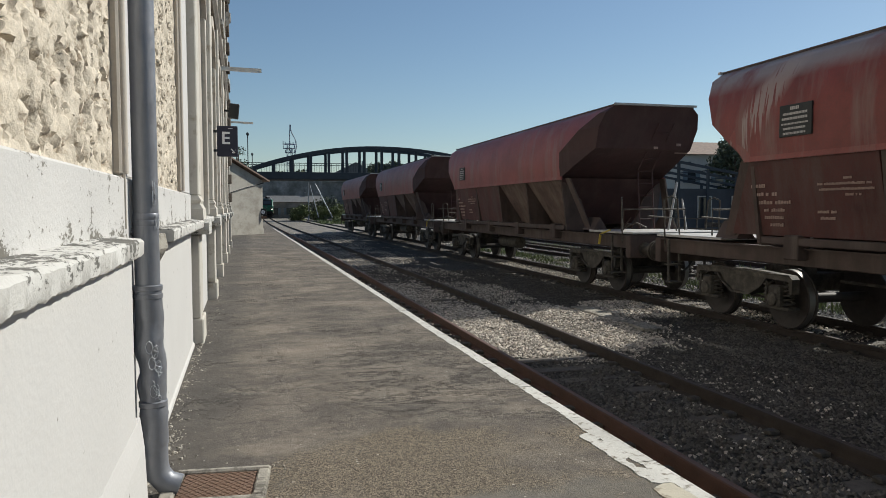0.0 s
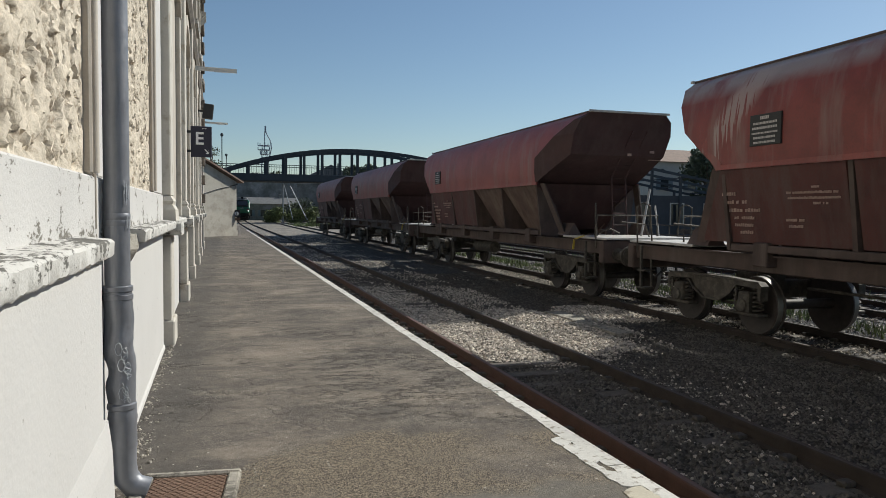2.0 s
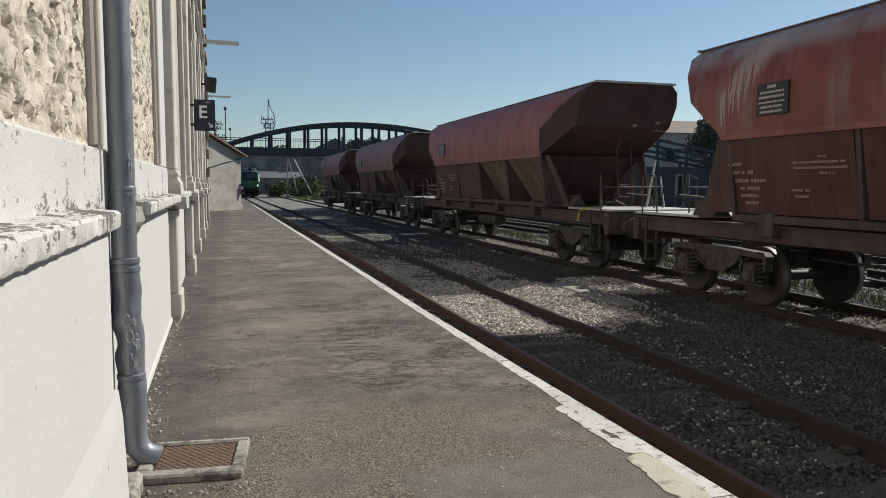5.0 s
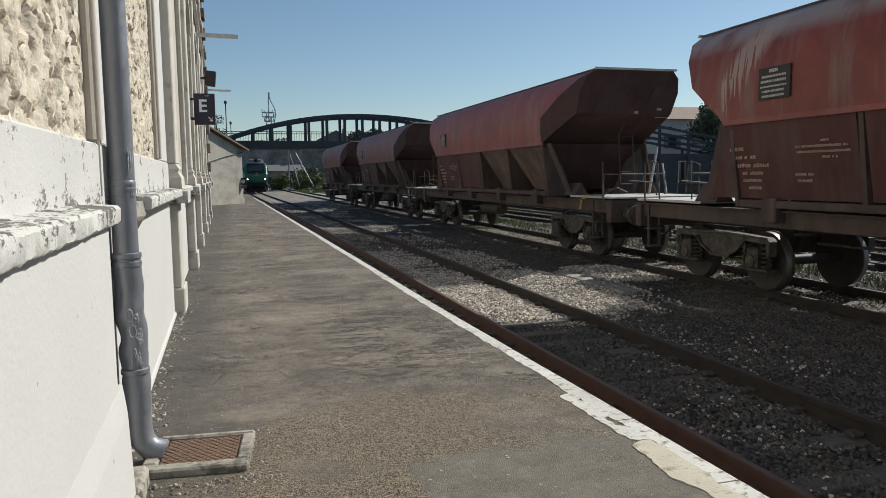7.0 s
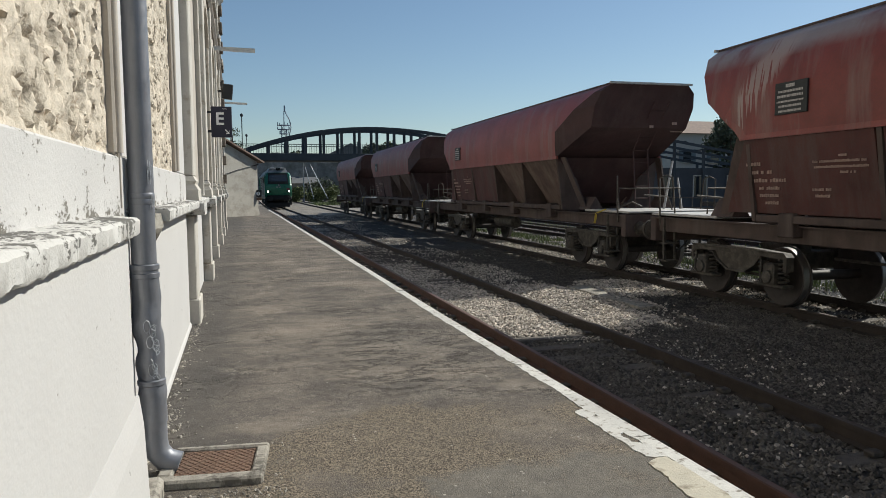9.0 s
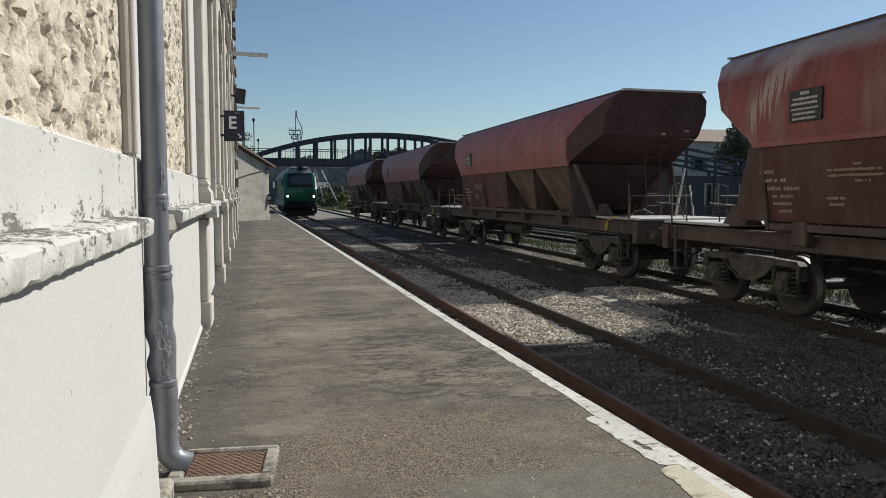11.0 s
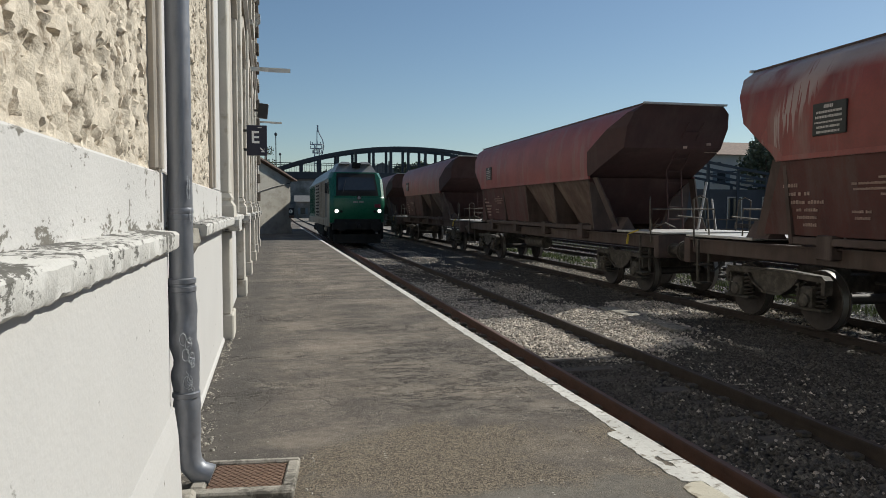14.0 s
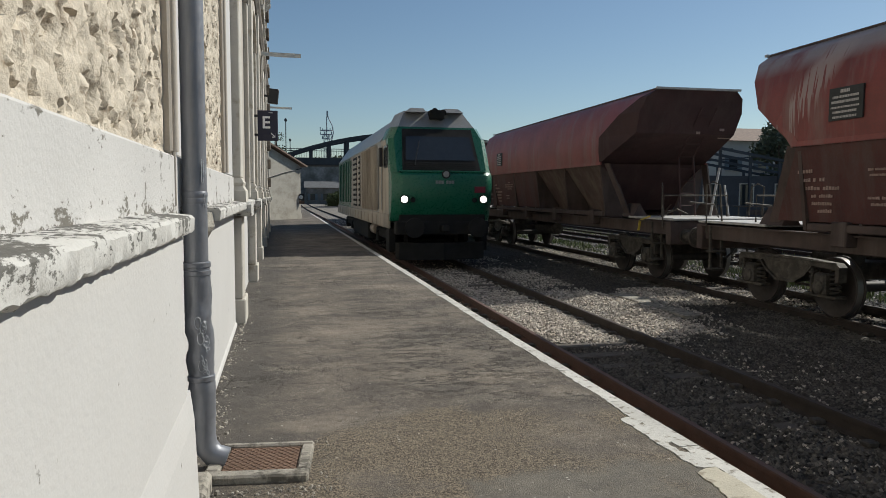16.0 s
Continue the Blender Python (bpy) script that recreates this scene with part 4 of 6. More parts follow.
def downpipe():
    p = thing("downpipe", "dented grey zinc downpipe with scratched marks against the white wall", "drainpipe")
    x, y = -0.565, 4.24
    r = 0.066
    part("upper_pipe", Geo().tube([(x, y, 1.14), (x, y, 4.0), (x, y, 9.5)], r, 24), ZINC, p, smooth=40)
    pts, rad = [], []
    for i in range(27):
        z = 1.16 - i * 0.033
        dent = 0.008 * math.sin(i * 0.9) * (1 if 6 < i < 20 else 0.2)
        pts.append((x + 0.022 * (i / 26), y - 0.02 * (i / 26) + 0.004 * math.sin(i * 0.5) * (1 if i > 6 else 0), z))
        rad.append(r * 1.10 + dent * 0.6)
    low = Geo().tube(pts, r, 24, rad)
    for i, (px, py, pz) in enumerate(low.v):
        f = min(max((1.08 - pz) / 0.1, 0), 1) * min(max((pz - 0.32) / 0.1, 0), 1)
        d = 0.010 * f * noise.noise((px * 9, py * 9, pz * 7.5)) + 0.006 * f * noise.noise((px * 22, py * 22, pz * 15))
        low.v[i] = (px + d * 1.4, py + d * 0.6 + 0.006 * f * (py < y - 0.045), pz)
    part("lower_pipe", low, ZINC, p, "dented lower length", smooth=50)
    bx, by, bz = pts[-1]
    part("shoe", Geo().tube([(bx, by, 0.35), (bx, by, 0.20), (bx + 0.012, by, 0.13), (bx + 0.055, by, 0.075), (bx + 0.125, by - 0.004, 0.05)], r * 1.02, 20), ZINC, p, "curved outlet shoe", smooth=50)
    for z, rr in ((1.17, 0.079), (1.125, 0.078), (0.53, 0.0755), (1.56, 0.069), (1.53, 0.068)):
        part("joint_ring", Geo().turned([(z - 0.018, r), (z - 0.012, rr), (z + 0.012, rr), (z + 0.018, r)], "z", 24, (x + 0.022 * max(0, (1.16 - z) / 0.858), y - 0.02 * max(0, (1.16 - z) / 0.858), 0)), ZINC, p, smooth=40)
    # scratched marks: thin loops and strokes on the face towards the platform
    rng = random.Random(3)
    face = lambda a, z: (x + 0.01 * (z < 1.3) + (r + 0.0065) * math.sin(a), y - 0.012 * (z < 1.3) - (r + 0.006) * math.cos(a), z)
    for k in range(13):
        a0, z0 = rng.uniform(0.0, 0.8), rng.uniform(0.60, 0.90)
        kind = k % 3
        pts = []
        for i in range(9):
            u = i / 8
            if kind == 0:
                pts.append(face(a0 + 0.25 * math.sin(6.28 * u), z0 + 0.035 * math.cos(6.28 * u)))
            elif kind == 1:
                pts.append(face(a0 + 0.3 * u + 0.1 * math.sin(9 * u), z0 - 0.09 * u))
            else:
                pts.append(face(a0 + 0.2 * math.sin(12 * u), z0 - 0.06 * u))
        part("scratch_mark", Geo().tube(pts, 0.0016, 4), SCRATCH, p)
    for k in range(5):
        a0, z0 = rng.uniform(0.4, 1.0), rng.uniform(1.38, 1.78)
        part("scratch_mark", Geo().tube([face(a0, z0), face(a0 + 0.02, z0 - 0.07), face(a0 + 0.2, z0 - 0.075), face(a0 + 0.22, z0 - 0.02)], 0.0016, 4), SCRATCH, p)
    # thin cable beside the pipe
    c = thing("wall_cable", "thin grey cable running up the wall beside the downpipe", "cable")
    part("cable", Geo().tube([(WALL_X + 0.06, 4.03, 1.5), (WALL_X + 0.06, 4.03, 9.0)], 0.011, 6), TRIM, c)


def drain_grate():
    d = thing("drain_grate", "rusty diamond-pattern drain cover in a concrete surround under the downpipe", "drain cover", at=pose(-0.22, 4.235, 0, 0, 0, -5.5) @ Matrix.Diagonal((0.88, 0.98, 1, 1)))
    part("cover", Geo().block(-0.235, 0.235, -0.20, 0.20, -0.02, 0.028, 0.006), RUST, d)
    me = mesh_of(Geo().bar((-0.011, -0.011, 0), (0.011, 0.011, 0), 0.005, 0.005), "tread_rib", RUST)
    me2 = mesh_of(Geo().bar((-0.011, 0.011, 0), (0.011, -0.011, 0), 0.005, 0.005), "tread_rib", RUST)
    for i in range(19):
        for j in range(15):
            part("tread_rib", me if (i + j) % 2 else me2, RUST, d, at=pose(-0.219 + i * 0.0243, -0.175 + j * 0.025, 0.030))
    for x0, x1, y0, y1 in ((-0.30, 0.32, 0.204, 0.255), (-0.30, 0.32, -0.30, -0.204), (0.239, 0.32, -0.2, 0.2), (-0.33, -0.239, -0.2, 0.2)):
        part("surround", Geo().block(x0, x1, y0 + 0.001, y1 - 0.001, -0.05, 0.045, 0.012), KERB, d, "worn concrete surround")
    s = thing("kerb_stone", "broken concrete kerb stone at the wall foot", "kerb stone")
    for y0, y1, h in ((3.2, 3.60, 0.085), (3.61, 3.93, 0.10)):
        part("stone", Geo().block(-0.64, -0.47, y0, y1, -0.03, h, 0.02), KERB, s)


def direction_sign():
    s = thing("platform_sign", "navy blue platform letter sign with white letter and arrow", "sign", at=pose(-0.48, 16.0, 0))
    part("panel", Geo().block(-0.21, 0.21, -0.035, 0.035, 2.70, 3.34, 0.008), SIGN_NAVY, s)
    part("bracket", Geo().box(-0.42, -0.2, -0.015, 0.015, 3.2, 3.25), BLACK, s)
    part("bracket", Geo().box(-0.42, -0.2, -0.015, 0.015, 2.8, 2.85), BLACK, s)
    cu = bpy.data.curves.new("letter", "FONT")
    cu.body, cu.size, cu.extrude, cu.offset = "E", 0.36, 0.002, 0.007
    cu.materials.append(SIGN_WHITE)
    e = new("letter", cu)
    e.parent, e.matrix_basis = s, pose(-0.125, -0.038, 2.965, 90, 0, 0)
    g = Geo().bar((0.07, -0.039, 2.86), (0.145, -0.039, 2.785), 0.004, 0.02)
    g.bar((0.15, -0.039, 2.79), (0.15, -0.039, 2.85), 0.004, 0.02).bar((0.155, -0.039, 2.78), (0.09, -0.039, 2.78), 0.004, 0.02)
    part("arrow", g, SIGN_WHITE, s)
    part("small_print", Geo().box(0.02, 0.11, -0.039, -0.036, 3.285, 3.295), SIGN_WHITE, s)
    k = thing("loudspeaker", "black loudspeaker box high on the station wall", "loudspeaker", at=pose(-0.50, 23.0, 4.33, 0, 6, 0))
    part("case", Geo().block(-0.16, 0.14, -0.12, 0.12, 0.0, 0.44, 0.02), BLACK, k)
    part("arm", Geo().box(-0.5, -0.15, -0.03, 0.03, 0.18, 0.24), BLACK, k)
    for x1, y, z, r in ((0.33, 22.0, 5.62, 0.055), (0.10, 29.5, 4.95, 0.035)):
        a = thing("strip_light", "white strip light arm projecting from the station wall", "light")
        part("arm", Geo().bar((-0.95, y, z + 0.02), (x1, y, z), r * 1.3, r * 2), WHITE_METAL, a)
        part("arm_lip", Geo().bar((-0.3, y - 0.06, z - r), (x1, y - 0.06, z - r), 0.03, 0.03), WHITE_METAL, a)


def platform_shed():
    s = thing("platform_shed", "small rendered shed with a tiled gable roof at the platform's end", "shed", at=pose(0.66, 47, 0) @ pose(0, 0, 0, 0, 0, 50) @ Matrix.Diagonal((1.5, 1, 1, 1)) @ pose(-0.66, -47, 0))
    y0, y1 = 47.0, 52.0
    ridge = -1.55
    gable = [(-3.75, -0.1), (0.66, -0.1), (0.66, 3.35), (ridge, 4.55), (-3.75, 3.35)]
    part("wall", Geo().prism_y(gable, y0, y1), SHED_WALL, s)
    for sx, xe in ((1, 0.90), (-1, -4.0)):
        a, c = (ridge, 4.62), (xe, 3.28)
        part("roof", Geo().prism_y([a, c, (c[0], c[1] + 0.10), (a[0], a[1] + 0.10)], y0 - 0.28, y1 + 0.3), ROOF_TILE, s)
    part("cable", Geo().tube([(-1.3, y0 - 0.03, 2.55), (-0.5, y0 - 0.03, 2.85), (0.70, y0 - 0.03, 3.2)], 0.03, 6), BLACK, s, "dark cable across the gable")
    part("skirt", Geo().box(-3.8, 0.69, y0 - 0.04, y1 + 0.04, -0.1, 0.35), SHED_WALL, s)
    n = thing("warning_sign", "small dark sign with a pale disc on the shed corner", "sign", at=pose(0.62, 46.9, 1.38))
    part("plate", Geo().block(-0.16, 0.26, -0.03, 0.03, -0.22, 0.22, 0.01), BLACK, n)
    part("disc", Geo().turned([(-0.045, 0.12), (-0.03, 0.12)], "y", 16, (0.05, 0, 0)), SIGN_WHITE, n)
    part("bar", Geo().box(0.03, 0.07, -0.055, -0.046, -0.07, 0.07), BLACK, n)
    part("lower_plate", Geo().box(-0.16, 0.26, -0.02, 0.02, -0.42, -0.25), RUST, n)


# ---------------------------------------------------------------- hopper wagons
def wheelset(parent, y, r=0.485, mats=(WHEEL_STEEL, TREAD), half=0.72, name="wheel"):
    for s in (-1, 1):
        prof = [(0.000, 0.09), (-0.02, 0.17), (-0.005, r * 0.62), (-0.055, r * 0.86), (-0.065, r - 0.012), (-0.055, r), (0.055, r + 0.004), (0.066, r + 0.028), (0.09, r + 0.026), (0.085, r * 0.84), (0.03, r * 0.6), (0.04, 0.17), (0.06, 0.09)]
        w = part(name, Geo().turned([(-s * a, b) for a, b in prof], "x", 32), mats[0], parent, smooth=35, at=pose(s * (half + 0.05), y, r))
        part("tread", Geo().turned([(s * 0.05, r + 0.003), (s * -0.05, r + 0.0065), (s * -0.05, r - 0.01), (s * 0.05, r - 0.01), (s * 0.05, r + 0.003)], "x", 32, caps=False), mats[1], w, "polished running tread", smooth=35)
    return part("axle", Geo().turned([(-0.95, 0.06), (-0.75, 0.085), (0.75, 0.085), (0.95, 0.06)], "x", 12), mats[0], parent, smooth=40, at=pose(0, y, r))


def bogie(parent, y):
    """Three-piece freight bogie with outside frames and coil springs."""
    b = part("bogie", Geo().block(-0.95, 0.95, -0.22, 0.22, 0.50, 0.82, 0.02).block(-0.3, 0.3, -0.3, 0.3, 0.8, 0.98, 0.02), GREASE, parent, "grimy cast freight bogie", at=pose(0, y, 0))
    for s in (-1, 1):
        x0, x1 = sorted((s * 0.92, s * 1.07))
        top = [(-1.26, 0.60), (-1.27, 0.84), (-1.20, 0.90), (-0.5, 0.93), (0.5, 0.93), (1.20, 0.90), (1.27, 0.84), (1.26, 0.60), (1.20, 0.60), (1.19, 0.80), (0.5, 0.82), (-0.5, 0.82), (-1.19, 0.80), (-1.20, 0.60)]
        part("side_frame", Geo().prism_x(top, x0, x1), GREASE, b)
        web = [(-0.62, 0.818), (0.62, 0.818), (0.50, 0.66), (0.22, 0.52), (-0.22, 0.52), (-0.50, 0.66)]
        part("frame_web", Geo().prism_x(web, *sorted((s * 0.95, s * 1.02))), GREASE, b)
        part("frame_flange", Geo().loft([[(x0, y, z), (x1, y, z), (x1, y, z + 0.035), (x0, y, z + 0.035)] for y, z in ((-0.66, 0.80), (-0.50, 0.64), (-0.22, 0.49), (0.22, 0.49), (0.50, 0.64), (0.66, 0.80))]), GREASE, b)
        part("frame_rib", Geo().block(min(s * 1.072, s * 1.10), max(s * 1.072, s * 1.10), -1.22, 1.22, 0.885, 0.91, 0.006), GREASE, b)
        for yy in (-0.9, 0.9):
            part("axle_box", Geo().block(min(s * 0.94, s * 1.12), max(s * 0.94, s * 1.12), yy - 0.13, yy + 0.13, 0.36, 0.72, 0.03), GREASE, b)
            part("axle_cap", Geo().turned([(s * 1.11, 0.115), (s * 1.15, 0.105), (s * 1.16, 0.07)], "x", 14, (0, yy, 0.50)), GREASE, b, smooth=40)
            part("hanger_link", Geo().tube([(s * 1.10, yy + 0.17, 0.78), (s * 1.12, yy + 0.17, 0.50), (s * 1.12, yy + 0.12, 0.38)], 0.018, 6), GREASE, b)
            for dy in (-0.235, 0.235):
                pts = []
                for i in range(51):
                    a = i / 50 * 2 * math.pi * 5.5
                    pts.append((s * 1.0 + 0.075 * math.cos(a), yy + dy + 0.075 * math.sin(a), 0.39 + 0.40 * i / 50))
                part("coil_spring", Geo().tube(pts, 0.018, 5), GREASE, b, smooth=60)
            part("spring_seat", Geo().block(min(s * 0.89, s * 1.11), max(s * 0.89, s * 1.11), yy - 0.35, yy + 0.35, 0.335, 0.385, 0.01), GREASE, b)
        part("brake_beam", Geo().tube([(s * 0.5, -0.4, 0.4), (s * 0.5, 0.4, 0.4)], 0.03, 6), GREASE, b)
    for yy in (-0.9, 0.9):
        wheelset(b, yy)
    return b


def text_bars(parent, y, z, rows, height, material_of, rng):
    """Lettering too faint to read: rows of short bars on the sloping lower side sheet."""
    for n, (width, indent) in enumerate(rows):
        g = Geo()
        u = 0.0
        zz = z - n * height * 1.55
        x = -1.257 - 0.1833 * (zz - 1.54)
        while u < width:
            w = rng.uniform(0.22, 0.6) * height
            if rng.random() > 0.12:
                g.box(x - 0.018, x - 0.004, y - indent - u - w, y - indent - u, zz, zz + height * rng.uniform(0.55, 0.75))
            u += w + height * 0.28
        tagged(part("marking", g, material_of, parent), kind="stuff")


def hopper_wagon(at, seed, notice):
    """Bogie hopper wagon; origin on the rail level at its middle, length along y."""
    rng = random.Random(seed)
    w = thing("hopper_wagon", "oxide red bogie hopper wagon with sloping ends, streaked and dusty", "wagon", "row of hopper wagons", at)
    R, T, END = 2.76, 4.40, (5.1, 6.7)
    knee = 3.42

    def end_y(z, s=-1):
        """How far the end wall stands out at height z: steeper above a knee."""
        a, k, c = (5.0, 6.62, 7.1) if s < 0 else (5.1, 5.95, 6.4)
        return a + (k - a) * (z - R) / (knee - R) if z < knee else k + (c - k) * (z - knee) / (T - knee)

    side = [(1.50, R), (1.53, 3.05), (1.53, 3.42), (1.46, 3.90), (1.28, 4.23), (1.00, T)]
    ring = side + [(-x, z) for x, z in side[::-1]]
    ys = [-1, -0.93, 0, 0.93, 1]

    def edge_y(z, s):
        """End of the side sheet: upright over the ridge, then raking out to the top corner."""
        if s > 0:
            return end_y(z, s)
        return 5.0 if z < 3.45 else 5.0 + 2.1 * (z - 3.45) / (T - 3.45)

    rings = []
    for s in ys:
        rings.append([(x, s * edge_y(z, s), z) for x, z in ring])
    g = Geo().loft(rings, caps=False)
    part("hopper_side", g, HOPPER_SPILLED if notice else HOPPER_RED, w, "faded red upper hopper, streaked with pale dust", smooth=35)
    for s in (-1, 1):
        g = Geo()
        # flat end with canted corner sheets that taper in from the side
        rows_of = []
        for x, z in side:
            ey, sy = end_y(z, s) - 0.03, edge_y(z, s) - 0.002
            inn = x - 0.015 - 0.14 * max(ey - sy, 0)
            rows_of.append([(x - 0.002, s * sy, z), (inn, s * ey, z), (-inn, s * ey, z), (-x + 0.002, s * sy, z)])
        for lo, hi in zip(rows_of, rows_of[1:]):
            for i in range(3):
                g.add([lo[i], lo[i + 1], hi[i + 1], hi[i]], [(0, 1, 2, 3)])
        e = part("end_wall", g, HOPPER_END, w, "red sloping end wall, shade put into its colour")
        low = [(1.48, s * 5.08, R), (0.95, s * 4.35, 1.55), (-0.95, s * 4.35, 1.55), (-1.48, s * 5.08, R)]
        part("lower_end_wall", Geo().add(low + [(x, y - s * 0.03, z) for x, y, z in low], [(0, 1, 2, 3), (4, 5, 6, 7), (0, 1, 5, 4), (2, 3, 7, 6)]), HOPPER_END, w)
        part("end_rim", Geo().bar((-1.08, s * (end_y(T, s) + 0.02), T + 0.01), (1.08, s * (end_y(T, s) + 0.02), T + 0.01), 0.06, 0.045), DECK_WHITE, w, "pale worn top rim")
        # patches of marking on the end wall
        for x, z, ww in ((0.25, 3.42, 0.10), (0.85, 3.50, 0.12), (0.95, 3.34, 0.34)):
            y = s * (end_y(z, s) + 0.003)
            part("marking", Geo().box(x, x + ww, min(y, y + s * 0.02), max(y, y + s * 0.02), z, z + 0.06), STENCIL, w)
    # roof: open top with rims
    for s in (-1, 1):
        part("top_rim", Geo().bar((s * 1.0, -end_y(T, -1), T), (s * 1.0, end_y(T, 1), T), 0.05, 0.05), HOPPER_DARK, w)
        part("ridge_rim", Geo().bar((s * 1.505, -END[0], R), (s * 1.505, END[0], R), 0.05, 0.08), HOPPER_RED, w)
        part("corner_seam", Geo().bar((s * 1.505, END[0] * 0.985, R), (s * 1.525, END[0] * 1.06, 3.2), 0.02, 0.16), HOPPER_RED, w)
    part("load", Geo().box(-1.0, 1.0, -6.2, 6.2, 4.0, 4.2), HOPPER_DARK, w, "dark top cover")
    # lower chutes and ribs
    for s in (-1, 1):
        for y0, y1 in ((-4.9, -2.5), (-2.4, -0.05), (0.05, 2.4), (2.5, 4.9)):
            c = (y0 + y1) / 2
            q = [(s * 1.44, y0, R - 0.02), (s * 1.44, y1, R - 0.02), (s * 0.75, c + 0.62, 1.42), (s * 0.75, c - 0.62, 1.42)]
            g = Geo().add(q + [(x - s * 0.05, y, z) for x, y, z in q], [(0, 1, 2, 3), (4, 5, 6, 7), (0, 1, 5, 4), (1, 2, 6, 5), (2, 3, 7, 6), (3, 0, 4, 7)])
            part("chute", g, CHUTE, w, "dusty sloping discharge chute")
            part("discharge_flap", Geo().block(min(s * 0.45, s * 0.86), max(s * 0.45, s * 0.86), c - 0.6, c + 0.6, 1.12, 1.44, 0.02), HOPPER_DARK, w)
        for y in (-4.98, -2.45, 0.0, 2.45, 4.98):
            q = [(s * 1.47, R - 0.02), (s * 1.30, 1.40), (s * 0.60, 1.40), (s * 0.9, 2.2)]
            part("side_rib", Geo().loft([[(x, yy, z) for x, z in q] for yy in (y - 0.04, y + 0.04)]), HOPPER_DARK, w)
        # corner legs: broad plates from the ridge down to the frame
        for e in (-1, 1):
            q = [(s * 1.40, e * 5.08, R), (s * 1.40, e * 5.34, R), (s * 1.14, e * 6.08, 1.46), (s * 1.14, e * 5.80, 1.46)]
            g = Geo().add(q + [(x - s * 0.04, y, z) for x, y, z in q], [(0, 1, 2, 3), (4, 5, 6, 7), (0, 1, 5, 4), (1, 2, 6, 5), (2, 3, 7, 6), (3, 0, 4, 7)])
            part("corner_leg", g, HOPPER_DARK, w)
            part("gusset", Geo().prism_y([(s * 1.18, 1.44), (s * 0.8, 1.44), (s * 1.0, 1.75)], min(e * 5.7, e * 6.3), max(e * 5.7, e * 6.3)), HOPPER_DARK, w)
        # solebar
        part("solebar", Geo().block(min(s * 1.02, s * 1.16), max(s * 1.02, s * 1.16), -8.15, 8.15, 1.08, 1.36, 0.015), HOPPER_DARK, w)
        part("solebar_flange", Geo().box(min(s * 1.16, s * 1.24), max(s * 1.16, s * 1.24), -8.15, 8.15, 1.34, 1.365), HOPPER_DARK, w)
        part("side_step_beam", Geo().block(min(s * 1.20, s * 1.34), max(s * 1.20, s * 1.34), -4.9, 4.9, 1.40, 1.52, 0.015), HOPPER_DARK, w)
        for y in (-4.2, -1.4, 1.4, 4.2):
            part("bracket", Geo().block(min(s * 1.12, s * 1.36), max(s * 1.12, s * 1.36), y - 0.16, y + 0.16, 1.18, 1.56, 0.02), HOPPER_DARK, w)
    for e in (-1, 1):
        part("headstock", Geo().block(-1.25, 1.25, min(e * 8.0, e * 8.2), max(e * 8.0, e * 8.2), 0.88, 1.38, 0.02), HOPPER_DARK, w)
        part("end_deck", Geo().block(-1.2, 1.2, min(e * 6.1, e * 8.22), max(e * 6.1, e * 8.22), 1.40, 1.45, 0.008), DECK_WHITE, w, "pale worn walkway at the wagon end")
        for s in (-1, 1):
            bx = s * 0.875
            f = part("buffer", Geo().turned([(e * 8.2, 0.16), (e * 8.23, 0.16), (e * 8.235, 0.11), (e * 8.5, 0.10), (e * 8.5, 0.07), (e * 8.63, 0.07), (e * 8.64, 0.22), (e * 8.68, 0.21), (e * 8.695, 0.05)], "y", 18, (bx, 0, 1.06)), GREASE, w, smooth=40)
            # steps below the headstock
            for x in (s * 1.10, s * 1.34):
                part("step_hanger", Geo().bar((x, e * 7.55, 1.36), (x * 0.99, e * 7.55, 0.5), 0.04, 0.05), GREASE, w)
            for z in (0.5, 0.85):
                part("step_board", Geo().block(min(s * 1.08, s * 1.36), max(s * 1.08, s * 1.36), e * 7.55 - 0.13, e * 7.55 + 0.13, z, z + 0.03, 0.006), GREASE, w)
            # grab rail
            part("grab_rail", Geo().tube([(s * 1.24, e * 7.85, 1.2), (s * 1.27, e * 7.85, 2.15), (s * 1.2, e * 7.72, 2.22), (s * 1.13, e * 7.6, 2.15), (s * 1.1, e * 7.55, 1.42)], 0.017, 6), GREASE, w)
        # handrail over the walkway
        part("handrail", Geo().tube([(-0.75, e * 7.0, 1.45), (-0.75, e * 7.0, 1.95), (0.9, e * 7.0, 1.95), (0.9, e * 7.0, 1.45)], 0.018, 6), GREASE, w)
        part("handrail", Geo().tube([(0.2, e * 7.75, 1.45), (0.1, e * 7.72, 1.75), (-0.5, e * 7.7, 1.8)], 0.018, 6), GREASE, w)
        part("ladder_stile", Geo().tube([(0.55, e * 6.2, 1.45), (0.55, e * 6.05, 2.9), (0.55, e * (end_y(4.0, e) + 0.12), 4.0)], 0.018, 6), HOPPER_END, w)
        part("ladder_stile", Geo().tube([(0.15, e * 6.2, 1.45), (0.15, e * 6.05, 2.9), (0.15, e * (end_y(4.0, e) + 0.12), 4.0)], 0.018, 6), HOPPER_END, w)
        for i in range(8):
            z = 1.7 + i * 0.3
            yy = 6.2 - 0.15 * (z - 1.45) / 1.45 if z < 2.9 else 6.05 + (end_y(4.0, e) + 0.12 - 6.05) * (z - 2.9) / 1.1
            part("ladder_rung", Geo().tube([(0.15, e * yy, z), (0.55, e * yy, z)], 0.012, 5), HOPPER_END, w)
        part("brace", Geo().tube([(0.55, e * 6.85, 1.45), (1.02, e * 6.45, 2.62)], 0.03, 6), DECK_WHITE, w, "pale diagonal brace")
